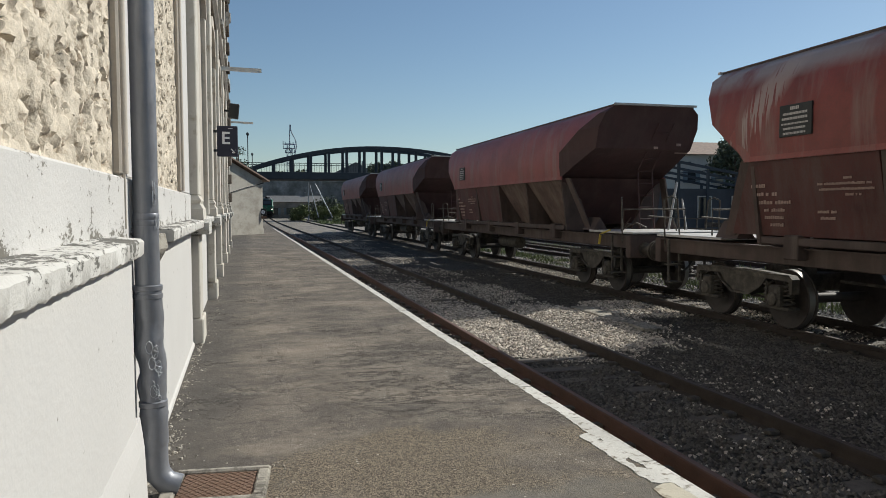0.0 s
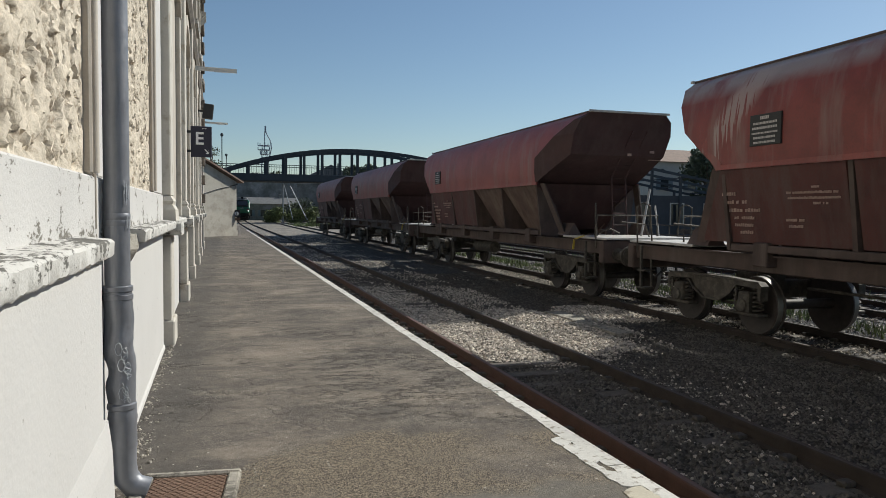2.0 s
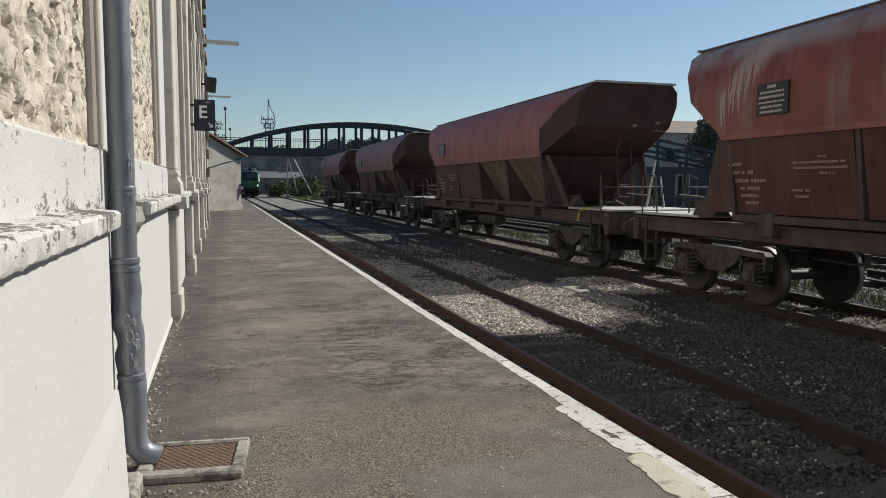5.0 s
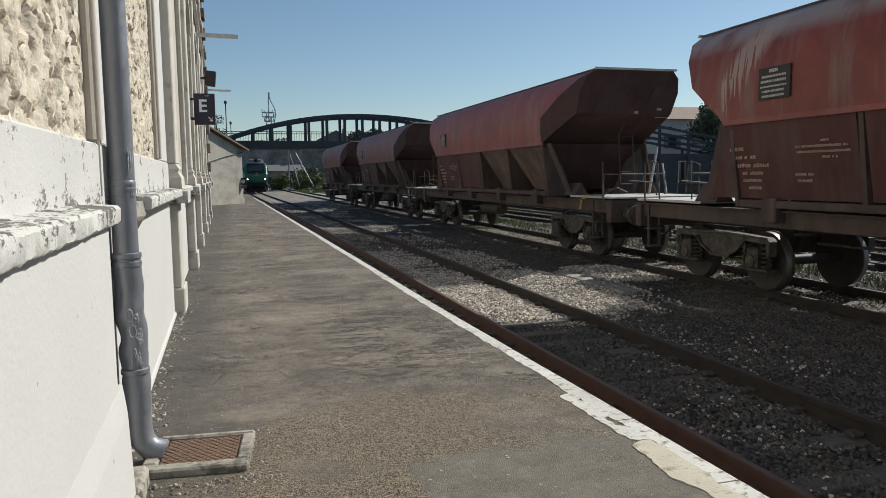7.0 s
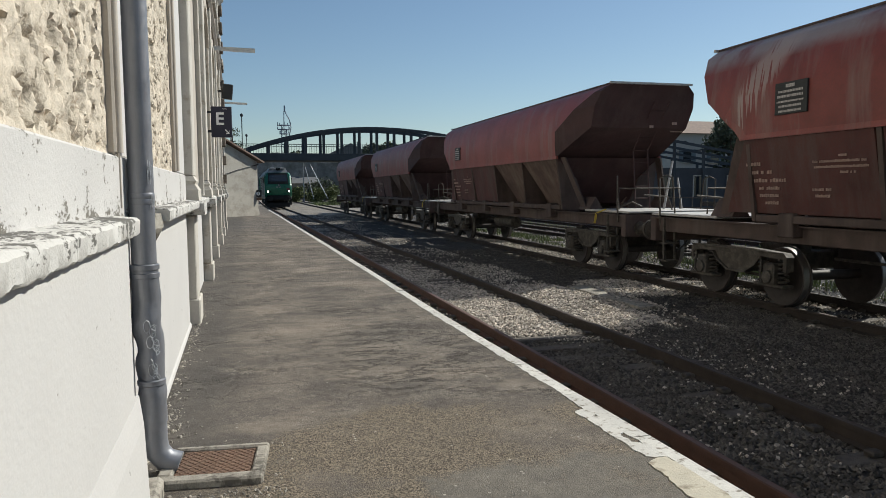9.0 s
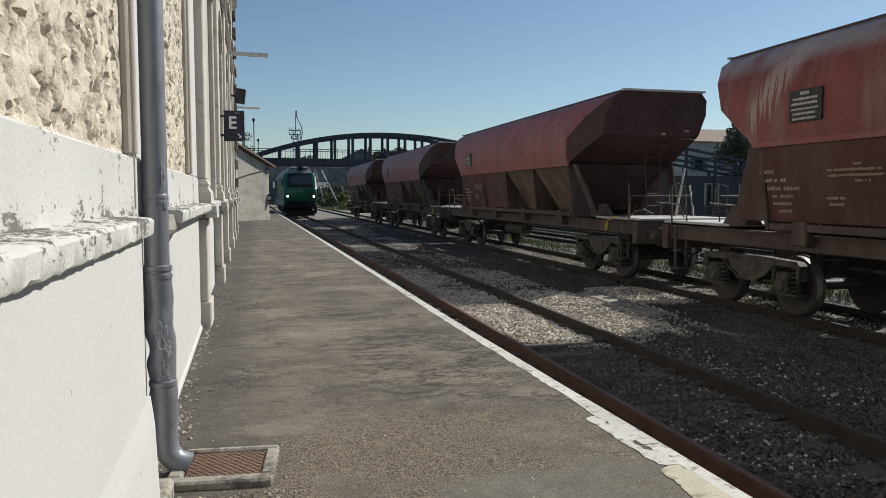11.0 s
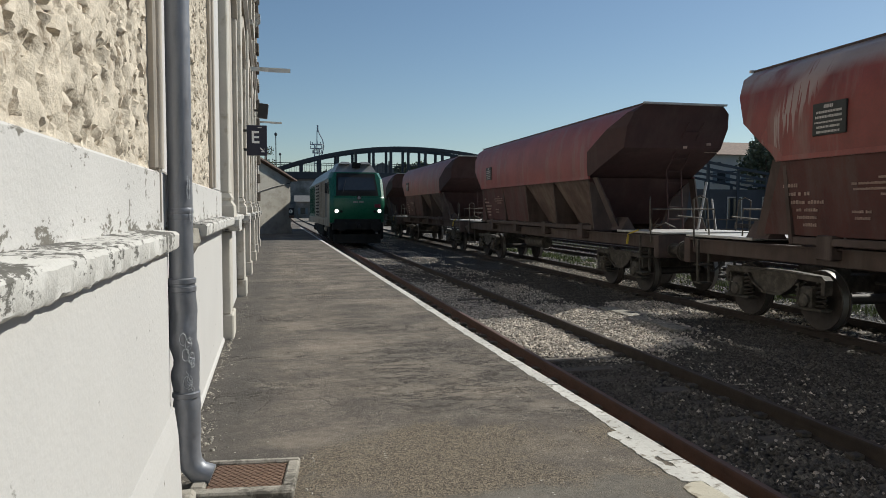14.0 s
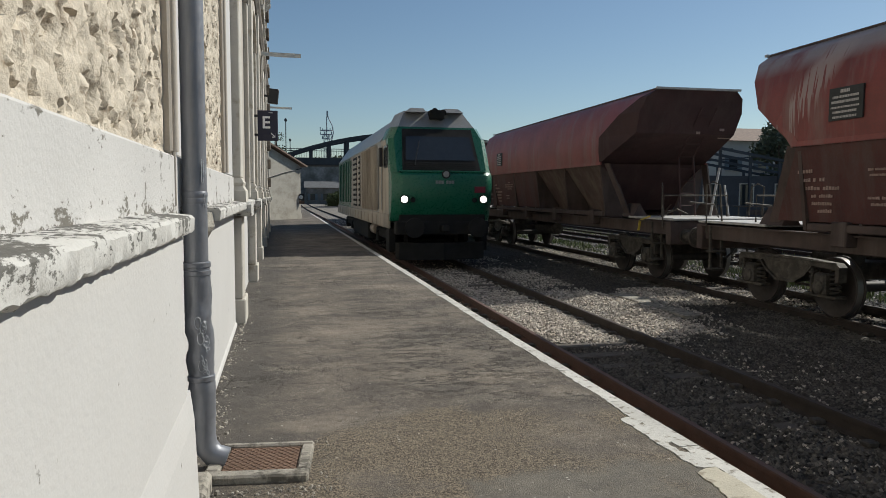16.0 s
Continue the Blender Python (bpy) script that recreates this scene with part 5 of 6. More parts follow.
        part("brace", Geo().tube([(0.95, e * 7.0, 1.45), (1.08, e * 6.6, 2.2)], 0.022, 6), DECK_WHITE, w, "pale diagonal brace")
        part("brake_pipe", Geo().tube([(-0.4, e * 6.3, 1.47), (-0.15, e * 6.55, 1.62), (0.1, e * 6.6, 1.5)], 0.02, 6), GREASE, w)
        part("hook", Geo().block(-0.07, 0.07, min(e * 8.2, e * 8.6), max(e * 8.2, e * 8.6), 0.98, 1.12, 0.02), GREASE, w)
        part("brake_hose", Geo().tube([(-0.3, e * 8.2, 1.0), (-0.3, e * 8.4, 0.75), (-0.25, e * 8.68, 0.62)], 0.025, 6), BLACK, w)
    part("yellow_strap", Geo().bar((-1.22, -6.75, 1.36), (-1.24, -6.72, 1.12), 0.05, 0.02).bar((-1.22, -6.75, 1.36), (-1.2, -7.2, 1.47), 0.02, 0.03), YELLOW_TAG, w, "faded yellow strap")
    part("centre_sill", Geo().block(-0.28, 0.28, -8.1, 8.1, 1.0, 1.34, 0.02), HOPPER_DARK, w)
    part("air_tank", Geo().turned([(-0.9, 0.06), (-0.86, 0.19), (0.86, 0.19), (0.9, 0.06)], "y", 14, (-0.55, 1.2, 0.82)), GREASE, w, smooth=40)
    part("brake_rod", Geo().tube([(-0.2, -4.4, 0.8), (-0.2, 4.4, 0.8)], 0.025, 6), GREASE, w)
    for e in (-5.95, 5.74):
        bogie(w, e)
    # notices on the side that faces the platform
    yn = 3.93
    part("notice_plate", Geo().block(-1.56, -1.525, yn - 0.325, yn + 0.325, 3.04, 3.51, 0.004), PLATE_DARK, w, "dark notice plate with pale lines")
    g = Geo()
    for k, (wd, ht) in enumerate(((0.20, 0.048), (0.50, 0.034), (0.54, 0.036), (0.56, 0.026), (0.48, 0.032), (0.48, 0.032))):
        z = 3.43 - k * 0.072
        u = -wd / 2
        while u < wd / 2 - 0.02:
            d = rng.uniform(0.012, 0.03)
            g.box(-1.563, -1.559, yn - min(u + d, wd / 2), yn - u, z, z + ht)
            u += d + 0.009
    tagged(part("notice_lettering", g, DECK_WHITE, w), kind="stuff")
    text_bars(w, 5.05, 2.30, ((0.30, 0.0), (0.55, 0.02), (0.85, 0.04)), 0.085, STENCIL, rng)
    text_bars(w, 4.86, 1.92, ((0.50, 0.0), (0.50, 0.0), (0.3, 0.15)), 0.075, STENCIL, rng)
    text_bars(w, 3.62, 2.38, ((0.15, 0.45), (0.95, 0.0), (0.95, 0.02), (0.5, 0.25)), 0.05, STENCIL, rng)
    text_bars(w, 3.68, 1.90, ((0.35, 0.0), (0.35, 0.0)), 0.06, STENCIL, rng)
    # flat side sheets that carry the lettering, either side of the middle rib
    for ya, yb, yc in ((2.52, 5.02, 5.70), (0.05, 2.38, 2.38)):
        q = [(-1.255, ya, 1.54), (-1.255, yc, 1.54), (-1.475, yb, 2.74), (-1.475, ya, 2.74)]
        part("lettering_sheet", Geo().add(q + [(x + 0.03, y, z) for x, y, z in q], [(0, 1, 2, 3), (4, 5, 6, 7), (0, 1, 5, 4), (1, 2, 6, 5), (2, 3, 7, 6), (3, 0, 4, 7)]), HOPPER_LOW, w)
    return w


# ---------------------------------------------------------------- locomotive
def locomotive():
    """Diesel locomotive; origin on rail level at the front, length along +y, front faces -y."""
    o = thing("locomotive", "green and pale grey diesel freight locomotive with lit headlamps", "locomotive")
    LEN = 19.6

    def ring(y, zb, hw, zs, hr, zt):
        return [(-hw, y, zb), (hw, y, zb), (hw, y, zs), (hr, y, zt), (-hr, y, zt), (-hw, y, zs)]
    # cab nose, green
    low = [(0.34, 1.22), (0.22, 1.42), (0.08, 1.72), (0.02, 1.95), (0.0, 2.2), (0.03, 2.48), (0.12, 2.56)]
    prof = [[(-1.30, y0 - 0.02, z), (-1.12, y0 - 0.10, z), (1.12, y0 - 0.10, z), (1.30, y0 - 0.02, z), (1.41, y0 + 0.12, z), (1.42, 0.62, z), (-1.42, 0.62, z), (-1.41, y0 + 0.12, z)] for y0, z in low]
    part("nose", Geo().loft(prof), LOCO_GREEN, o, "glossy green cab nose", smooth=35)
    side = [(0.624, 1.22), (2.2, 1.22), (2.2, 3.515), (1.30, 3.515), (0.72, 2.57), (0.624, 2.54)]
    part("cab_side", Geo().prism_x(side, -1.415, 1.415), LOCO_BEIGE, o, "pale grey cab sides")
    # windscreen zone: pillars and screen lean back
    lean = lambda z: 0.16 + (z - 2.56) * 0.62
    up = [[(-1.26, lean(z), z), (1.26, lean(z), z), (hw, lean(z) + 0.15, z), (hw, lean(z) + 0.55, z), (-hw, lean(z) + 0.55, z), (-hw, lean(z) + 0.15, z)] for z, hw in ((2.562, 1.41), (3.1, 1.41), (3.52, 1.40))]
    top = [[(-a, lean(z), z), (a, lean(z), z), (c, lean(z) + 0.3, z), (c, 2.2, z), (-c, 2.2, z), (-c, lean(z) + 0.3, z)] for z, a, c in ((3.52, 1.26, 1.40), (3.86, 1.10, 1.27))]
    part("cab_front", Geo().loft(up), LOCO_GREEN, o, "green cab pillars", smooth=35)
    part("cab_shoulder", Geo().loft(top), LOCO_GREEN, o, smooth=30)
    roof = [[(-a, y + lean(z), z), (a, y + lean(z), z), (a + 0.1, 2.6, z), (-a - 0.1, 2.6, z)] for z, a, y in ((3.862, 1.10, 0.0), (4.36, 0.84, 0.16))]
    part("cab_roof", Geo().loft(roof), LOCO_GREY, o, "grey roof cowl over the cab")
    part("roof_notch", Geo().block(-0.16, 0.26, 1.0, 1.7, 4.10, 4.36, 0.02), LOCO_DARK, o, "dark roof recess with horns")
    part("horn", Geo().turned([(0.92, 0.10), (1.0, 0.08), (1.2, 0.035), (1.5, 0.03)], "y", 12, (-0.05, 0, 4.30)), LOCO_DARK, o)
    part("horn", Geo().turned([(0.95, 0.09), (1.0, 0.07), (1.2, 0.03), (1.5, 0.03)], "y", 12, (0.2, 0, 4.28)), LOCO_DARK, o)
    scr = lambda x, z, d: (x, lean(z) - d, z)

    def on_screen(x0, x1, z0, z1, d0, d1, in0=0.0):
        return Geo().add([scr(x0, z0, d0), scr(x1, z0, d0), scr(x1 - in0, z1, d0), scr(x0 + in0, z1, d0), scr(x0, z0, d1), scr(x1, z0, d1), scr(x1 - in0, z1, d1), scr(x0 + in0, z1, d1)],
                         [(0, 1, 2, 3), (4, 5, 6, 7), (0, 1, 5, 4), (1, 2, 6, 5), (2, 3, 7, 6), (3, 0, 4, 7)])
    part("screen_surround", on_screen(-1.10, 1.10, 2.60, 3.80, -0.02, 0.02, 0.10), LOCO_DARK, o, "black screen surround")
    part("windscreen", on_screen(-0.98, 0.98, 2.90, 3.58, -0.02, 0.03, 0.06), GLASS_DARK, o, "dark windscreen glass")
    for k in range(4):
        part("grille_slat", on_screen(-1.0, 1.0, 2.64 + k * 0.055, 2.665 + k * 0.055, -0.01, 0.035), LOCO_DARK, o)
    part("wiper", Geo().tube([scr(-0.75, 2.75, 0.05), scr(-0.55, 3.45, 0.05)], 0.012, 5), BLACK, o)
    
    part("nose_ledge", Geo().block(-1.2, 1.2, -0.02, 0.2, 2.555, 2.60, 0.01), LOCO_GREEN, o)
    part("emblem", Geo().turned([(-0.115, 0.12), (-0.145, 0.115), (-0.15, 0.10)], "y", 20, (0.05, 0, 2.50)), LOCO_DARK, o, "dark round top lamp")
    part("emblem_ring", Geo().turned([(-0.151, 0.085), (-0.156, 0.05)], "y", 20, (0.05, 0, 2.50)), LOCO_GREY, o)
    g = Geo()
    for u in (-0.24, -0.16, -0.08, 0.06, 0.14, 0.22):
        g.box(u, u + 0.06, -0.125, -0.11, 2.24, 2.33)
    tagged(part("number_marks", g, LOCO_GREY, o), kind="stuff")
    part("red_plate", Geo().block(0.86, 1.16, -0.118, -0.09, 2.0, 2.17, 0.005), RED_PLATE, o, "small dark red plate")
    part("buffer_plate", Geo().block(-1.30, 1.30, 0.0, 0.5, 0.85, 1.218, 0.03), LOCO_DARK, o)
    for s in (-1, 1):
        part("roof_cowl", Geo().loft([[(s * a, 1.12 + dy, z), (s * c, 1.12 + dy, z), (s * c, 3.2, z), (s * a, 3.2, z)] for z, a, c, dy in ((4.30, 0.26, 0.84, 0.0), (4.42, 0.32, 0.70, 0.12))]), LOCO_GREY, o, "raised grey roof cowl")
    part("lower_nose_panel", Geo().block(-1.2, 1.2, 0.05, 0.3, 1.20, 1.40, 0.02), LOCO_DARK, o, "dark band under the nose")
    for s in (-1, 1):
        l = part("headlamp", Geo().turned([(-0.10, 0.125), (-0.135, 0.125), (-0.145, 0.10)], "y", 20, (s * 1.10, 0, 1.82)), LOCO_DARK, o, "headlamp bezel", smooth=40)
        part("lamp_lens", Geo().turned([(-0.146, 0.095), (-0.16, 0.075), (-0.165, 0.03)], "y", 20, (s * 1.10, 0, 1.82)), HEADLAMP, l, "lit white headlamp", smooth=60)
        part("tail_lamp", Geo().turned([(-0.10, 0.07), (-0.13, 0.06)], "y", 14, (s * 0.86, 0, 1.80)), LOCO_DARK, o)
        part("buffer", Geo().turned([(-0.06, 0.2), (-0.3, 0.13), (-0.42, 0.12), (-0.43, 0.27), (-0.47, 0.26), (-0.48, 0.05)], "y", 20, (s * 0.875, 0, 1.06)), LOCO_DARK, o, smooth=40)
        part("mirror", Geo().block(min(s * 1.46, s * 1.56), max(s * 1.46, s * 1.56), 1.55, 1.75, 2.75, 3.30, 0.02), BLACK, o, "black wing mirror")
        part("handrail", Geo().tube([(s * 1.46, 1.75, 1.5), (s * 1.46, 1.75, 3.0)], 0.018, 6), LOCO_GREY, o)
        part("handrail", Geo().tube([(s * 1.46, 2.55, 1.5), (s * 1.46, 2.55, 3.0)], 0.018, 6), LOCO_GREY, o)
        part("cab_door", Geo().block(min(s * 1.40, s * 1.435), max(s * 1.40, s * 1.435), 1.82, 2.48, 1.35, 3.35, 0.01), LOCO_BEIGE, o)
        part("side_window", Geo().block(min(s * 1.40, s * 1.43), max(s * 1.40, s * 1.43), 0.85, 1.5, 2.70, 3.35, 0.02), GLASS_DARK, o)
        # side grilles, doors
        for y in np.arange(2.75, 7.2, 0.22):
            part("side_rib", Geo().block(min(s * 1.456, s * 1.475), max(s * 1.456, s * 1.475), y, y + 0.045, 1.45, 3.45, 0.006), LOCO_BEIGE, o)
        for y in (8.05, 9.3, 10.1):
            lv = part("louvre_panel", Geo().block(min(s * 1.458, s * 1.466), max(s * 1.458, s * 1.466), y - 0.32, y + 0.32, 1.5, 3.4, 0.003), LOCO_DARK, o, "dark louvre panel with pale slats")
            for k in range(9):
                part("louvre_slat", Geo().block(min(s * 1.467, s * 1.51), max(s * 1.467, s * 1.51), y - 0.28, y + 0.28, 1.58 + k * 0.2, 1.69 + k * 0.2, 0.008), HOUSE_WALL, lv)
        for y in np.arange(3.2, 11.0, 0.95):
            part("side_door", Geo().block(min(s * 1.425, s * 1.455), max(s * 1.425, s * 1.455), y, y + 0.88, 1.42, 3.48, 0.02), LOCO_BEIGE, o)
        for y in np.arange(11.2, 17.8, 0.9):
            part("side_louvre", Geo().block(min(s * 1.425, s * 1.46), max(s * 1.425, s * 1.46), y, y + 0.22, 1.6, 3.4, 0.012), LOCO_GREEN, o)
        for y in np.arange(3.0, 18.5, 1.1):
            part("sill_bracket", Geo().block(min(s * 1.42, s * 1.47), max(s * 1.42, s * 1.47), y, y + 0.22, 1.02, 1.32, 0.01), LOCO_BEIGE, o)
        part("side_sill", Geo().block(min(s * 1.36, s * 1.45), max(s * 1.36, s * 1.45), 0.6, LEN - 0.4, 1.0, 1.40, 0.02), LOCO_BEIGE, o, "pale grey sill")
        part("cab_steps", Geo().block(min(s * 1.22, s * 1.42), max(s * 1.22, s * 1.42), 0.6, 1.2, 0.35, 1.0, 0.02), LOCO_DARK, o)
    body = [ring(y, 1.1, 1.42, 3.50, 0.92, 4.2) for y in (2.2, 10.9)]
    part("body_front", Geo().loft(body), LOCO_GREY, o, "grey body frame behind the doors")
    body = [ring(y, 1.1, 1.42, 3.50, 0.92, 4.2) for y in (10.9, LEN - 0.9)]
    part("body_rear", Geo().loft(body), LOCO_GREEN, o, "green rear body side")
    part("body_end", Geo().loft([ring(LEN - 0.9, 1.1, 1.42, 3.50, 0.92, 4.2), ring(LEN, 1.1, 1.35, 2.6, 1.2, 2.7)]), LOCO_GREEN, o)
    part("roof", Geo().prism_y([(-0.94, 4.2), (0.94, 4.2), (0.7, 4.30), (-0.7, 4.30)], 2.6, LEN - 1.2), LOCO_GREY, o)
    for s in (-1, 1):
        sl = [(s * 1.43, 3.50), (s * 0.93, 4.205), (s * 0.93, 4.23), (s * 1.44, 3.53)]
        part("roof_shoulder", Geo().prism_y(sl, 2.2, LEN - 1.0), LOCO_GREY, o, "grey roof shoulder")
    for y in (4.2, 6.5, 9.0, 12.0, 14.6):
        part("roof_hatch", Geo().block(-0.6, 0.6, y, y + 1.4, 4.30, 4.42, 0.03), LOCO_GREY, o)
    part("snow_plough", Geo().prism_z([(-1.25, 0.5), (-1.2, 0.15), (0, -0.1), (1.2, 0.15), (1.25, 0.5)], 0.16, 0.62), LOCO_DARK, o)
    part("fuel_tank", Geo().block(-1.25, 1.25, 7.0, 12.6, 0.3, 1.05, 0.06), LOCO_DARK, o)
    part("coupling", Geo().block(-0.1, 0.1, -0.45, 0.0, 0.95, 1.12, 0.03), LOCO_DARK, o)
    part("tank_end", Geo().turned([(5.55, 0.05), (5.6, 0.2), (6.6, 0.2), (6.65, 0.05)], "y", 14, (-1.05, 0, 0.75)), LOCO_BEIGE, o, smooth=40)
    wheels = []
    for yc in (3.6, 15.6):
        b = part("bogie", Geo().block(-1.15, -1.0, yc - 1.9, yc + 1.9, 0.55, 0.85, 0.03).block(1.0, 1.15, yc - 1.9, yc + 1.9, 0.55, 0.85, 0.03).block(-1.1, 1.1, yc - 0.3, yc + 0.3, 0.5, 0.9, 0.03), LOCO_DARK, o, "dark locomotive bogie")
        for yy in (-1.4, 1.4):
            g = Geo()
            r = 0.55
            for s in (-1, 1):
                g.turned([(s * 0.70, 0.12), (s * 0.72, r * 0.8), (s * 0.69, r + 0.028), (s * 0.715, r + 0.028), (s * 0.72, r), (s * 0.82, r - 0.004), (s * 0.80, r * 0.8), (s * 0.78, 0.2), (s * 0.82, 0.12)], "x", 28)
            g.turned([(-0.7, 0.09), (0.7, 0.09)], "x", 12)
            for k in range(6):
                a = k * math.pi / 3
                for s in (-1, 1):
                    g.box(s * 0.79 - 0.02, s * 0.79 + 0.02, 0.3 * math.cos(a) - 0.03, 0.3 * math.cos(a) + 0.03, 0.3 * math.sin(a) - 0.03, 0.3 * math.sin(a) + 0.03)
            ws = part("wheelset", g, WHEEL_STEEL, o, smooth=35)
            wheels.append((ws, yc + yy, r))
            for xa in (-1.2, 0.95):
                part("axle_box", Geo().block(xa, xa + 0.25, yc + yy - 0.2, yc + yy + 0.2, 0.38, 0.75, 0.03), LOCO_DARK, o)
    return o, wheels


LOCO_ROWS = [(0.0, 153.8), (2.0, 137.3), (4.0, 120.8), (6.5, 100.2), (7.5, 91.6), (9.0, 79.4), (11.5, 58.9), (12.5, 50.4), (13.5, 41.6), (14.5, 32.8), (15.5, 23.8), (16.0, 19.25)]


def loco_y(t):
    """Place of the front along the track, smooth through the rows."""
    ts, ys = [r[0] for r in LOCO_ROWS], [r[1] for r in LOCO_ROWS]
    k = max(i for i in range(len(ts) - 1) if ts[i] <= t + 1e-9)
    sl = lambda i: (ys[min(i + 1, len(ts) - 1)] - ys[max(i - 1, 0)]) / (ts[min(i + 1, len(ts) - 1)] - ts[max(i - 1, 0)])
    h = ts[k + 1] - ts[k]
    u = (t - ts[k]) / h
    return (2 * u**3 - 3 * u**2 + 1) * ys[k] + (u**3 - 2 * u**2 + u) * h * sl(k) + (3 * u**2 - 2 * u**3) * ys[k + 1] + (u**3 - u**2) * h * sl(k + 1)


def motions():
    rows = []
    for i in range(33):
        t = i * 0.5
        y = loco_y(t)
        a, b = track_x(y + 3.6), track_x(y + 15.6)
        yaw = math.degrees(math.atan2(a - b, 12.0))
        rows.append((t, pose(a + (a - b) * 3.6 / 12 + 0.03, y + 0.15, RAIL_Z, 0, 0, yaw)))
    walk(loco, rows)
    for ws, yy, r in loco_wheels:
        rows = []
        n = 241
        for i in range(n):
            t = 16.0 * i / (n - 1)
            roll = math.degrees((loco_y(0) - loco_y(t)) / r)
            rows.append((t, pose(0, yy, r, roll, 0, 0)))
        walk(ws, rows)


# ---------------------------------------------------------------- distance
def leaf_cloud(clumps, count, size, seed):
    """Many small leaf faces scattered through uneven clumps."""
    rng = np.random.default_rng(seed)
    verts, faces = [], []
    tot = sum(r * r for *_, r in clumps)
    for cx, cy, cz, r in clumps:
        n = int(count * r * r / tot)
        d = rng.normal(size=(n, 3))
        d /= np.linalg.norm(d, axis=1)[:, None]
        p = np.array((cx, cy, cz)) + d * (r * rng.uniform(0.45, 1.08, (n, 1))) * (1, 1, 0.85)
        for q in p:
            a, b = rng.normal(size=3), rng.normal(size=3)
            a /= np.linalg.norm(a)
            b -= a * (a @ b)
            b /= np.linalg.norm(b)
            s = size * rng.uniform(0.6, 1.3)
            k = len(verts)
            verts.extend([tuple(q - a * s), tuple(q + b * s * 0.6), tuple(q + a * s), tuple(q - b * s * 0.6)])
            faces.append((k, k + 1, k + 2, k + 3))
    return (verts, [], faces)


def tree(x, y, z, h, spread, seed, mat=LEAF, count=2500, size=0.28, label="leafy green tree beyond the tracks"):
    rng = random.Random(seed)
    t = thing("tree", label, "tree", at=pose(x, y, z))
    part("trunk", Geo().tube([(0, 0, -0.3), (0.1, 0, h * 0.3), (0.0, 0.1, h * 0.6), (0.05, 0, h * 0.9)], 0.1, 8, [h * 0.035, h * 0.026, h * 0.016, h * 0.004]), BARK, t, smooth=60)
    clumps = []
    for k in range(11):
        a = rng.uniform(0, 6.28)
        d = spread * rng.uniform(0.15, 0.75)
        zz = h * rng.uniform(0.42, 0.92)
        c = (d * math.cos(a), d * math.sin(a), zz, spread * rng.uniform(0.3, 0.5))
        clumps.append(c)
        part("limb", Geo().tube([(0, 0, zz * 0.6), (c[0] * 0.5, c[1] * 0.5, zz * 0.85), (c[0], c[1], zz)], 0.05, 5, [h * 0.014, h * 0.009, h * 0.004]), BARK, t)
    part("crown", leaf_cloud(clumps, count, size, seed), mat, t)
    return t


def bush(x0, x1, y, z, h, seed, mat=LEAF, count=2200, size=0.25):
    rng = random.Random(seed)
    clumps = [(rng.uniform(x0, x1), y + rng.uniform(-2, 2), z + h * rng.uniform(0.1, 0.6), h * rng.uniform(0.3, 0.5)) for _ in range(14)]
    b = setting("bushes", leaf_cloud(clumps, count, size, seed), mat, "dense green bushes on the embankment", "bushes", kind="stuff")
    return b


def arch_bridge():
    b = thing("arch_bridge", "dark steel bowstring arch bridge crossing over the railway", "bridge")
    Y = 120.0
    x0, x1 = -4.5, 45.5
    rise = lambda x: 11.75 - (0.0086 if x < 20.5 else 0.0068) * (x - 20.5) ** 2
    for dy in (0.0, 5.6):
        pts = [(x0 + (x1 - x0) * i / 28, Y + dy) for i in range(29)]
        rings = [[(x, y - 0.3, rise(x) - 0.36), (x, y + 0.3, rise(x) - 0.36), (x, y + 0.3, rise(x) + 0.16), (x, y - 0.3, rise(x) + 0.16)] for x, y in pts]
        part("arch_rib", Geo().loft(rings), BRIDGE_STEEL, b)
        part("deck_girder", Geo().block(-12, 60, Y + dy - 0.3, Y + dy + 0.3, 6.35, 7.5, 0.05), BRIDGE_STEEL, b)
        for k in range(15):
            x = 0.62 + 2.93 * k
            if x < x1 - 1:
                part("hanger", Geo().block(x - 0.22, x + 0.22, Y + dy - 0.2, Y + dy + 0.2, 7.0, rise(x) - 0.2, 0.03), BRIDGE_STEEL, b)
        part("parapet_rail", Geo().box(-12, 60, Y + dy - 0.05, Y + dy + 0.05, 8.9, 9.0), BRIDGE_STEEL, b)
    me = mesh_of(Geo().box(-0.025, 0.025, -0.025, 0.025, 0, 1.6), "railing_bar", BRIDGE_STEEL)
    for k in range(110):
        part("railing_bar", me, BRIDGE_STEEL, b, at=pose(-6 + 0.4 * k, Y + 0.4, 7.3))
    part("deck", Geo().box(-12, 60, Y - 0.2, Y + 5.9, 6.3, 7.0), BRIDGE_STEEL, b)
    for x in (-5.5, 46.0):
        part("abutment", Geo().block(x - 3, x + 2.6, Y - 0.8, Y + 7, -0.6, 6.4, 0.1), GREY_WALL, b)
    return b


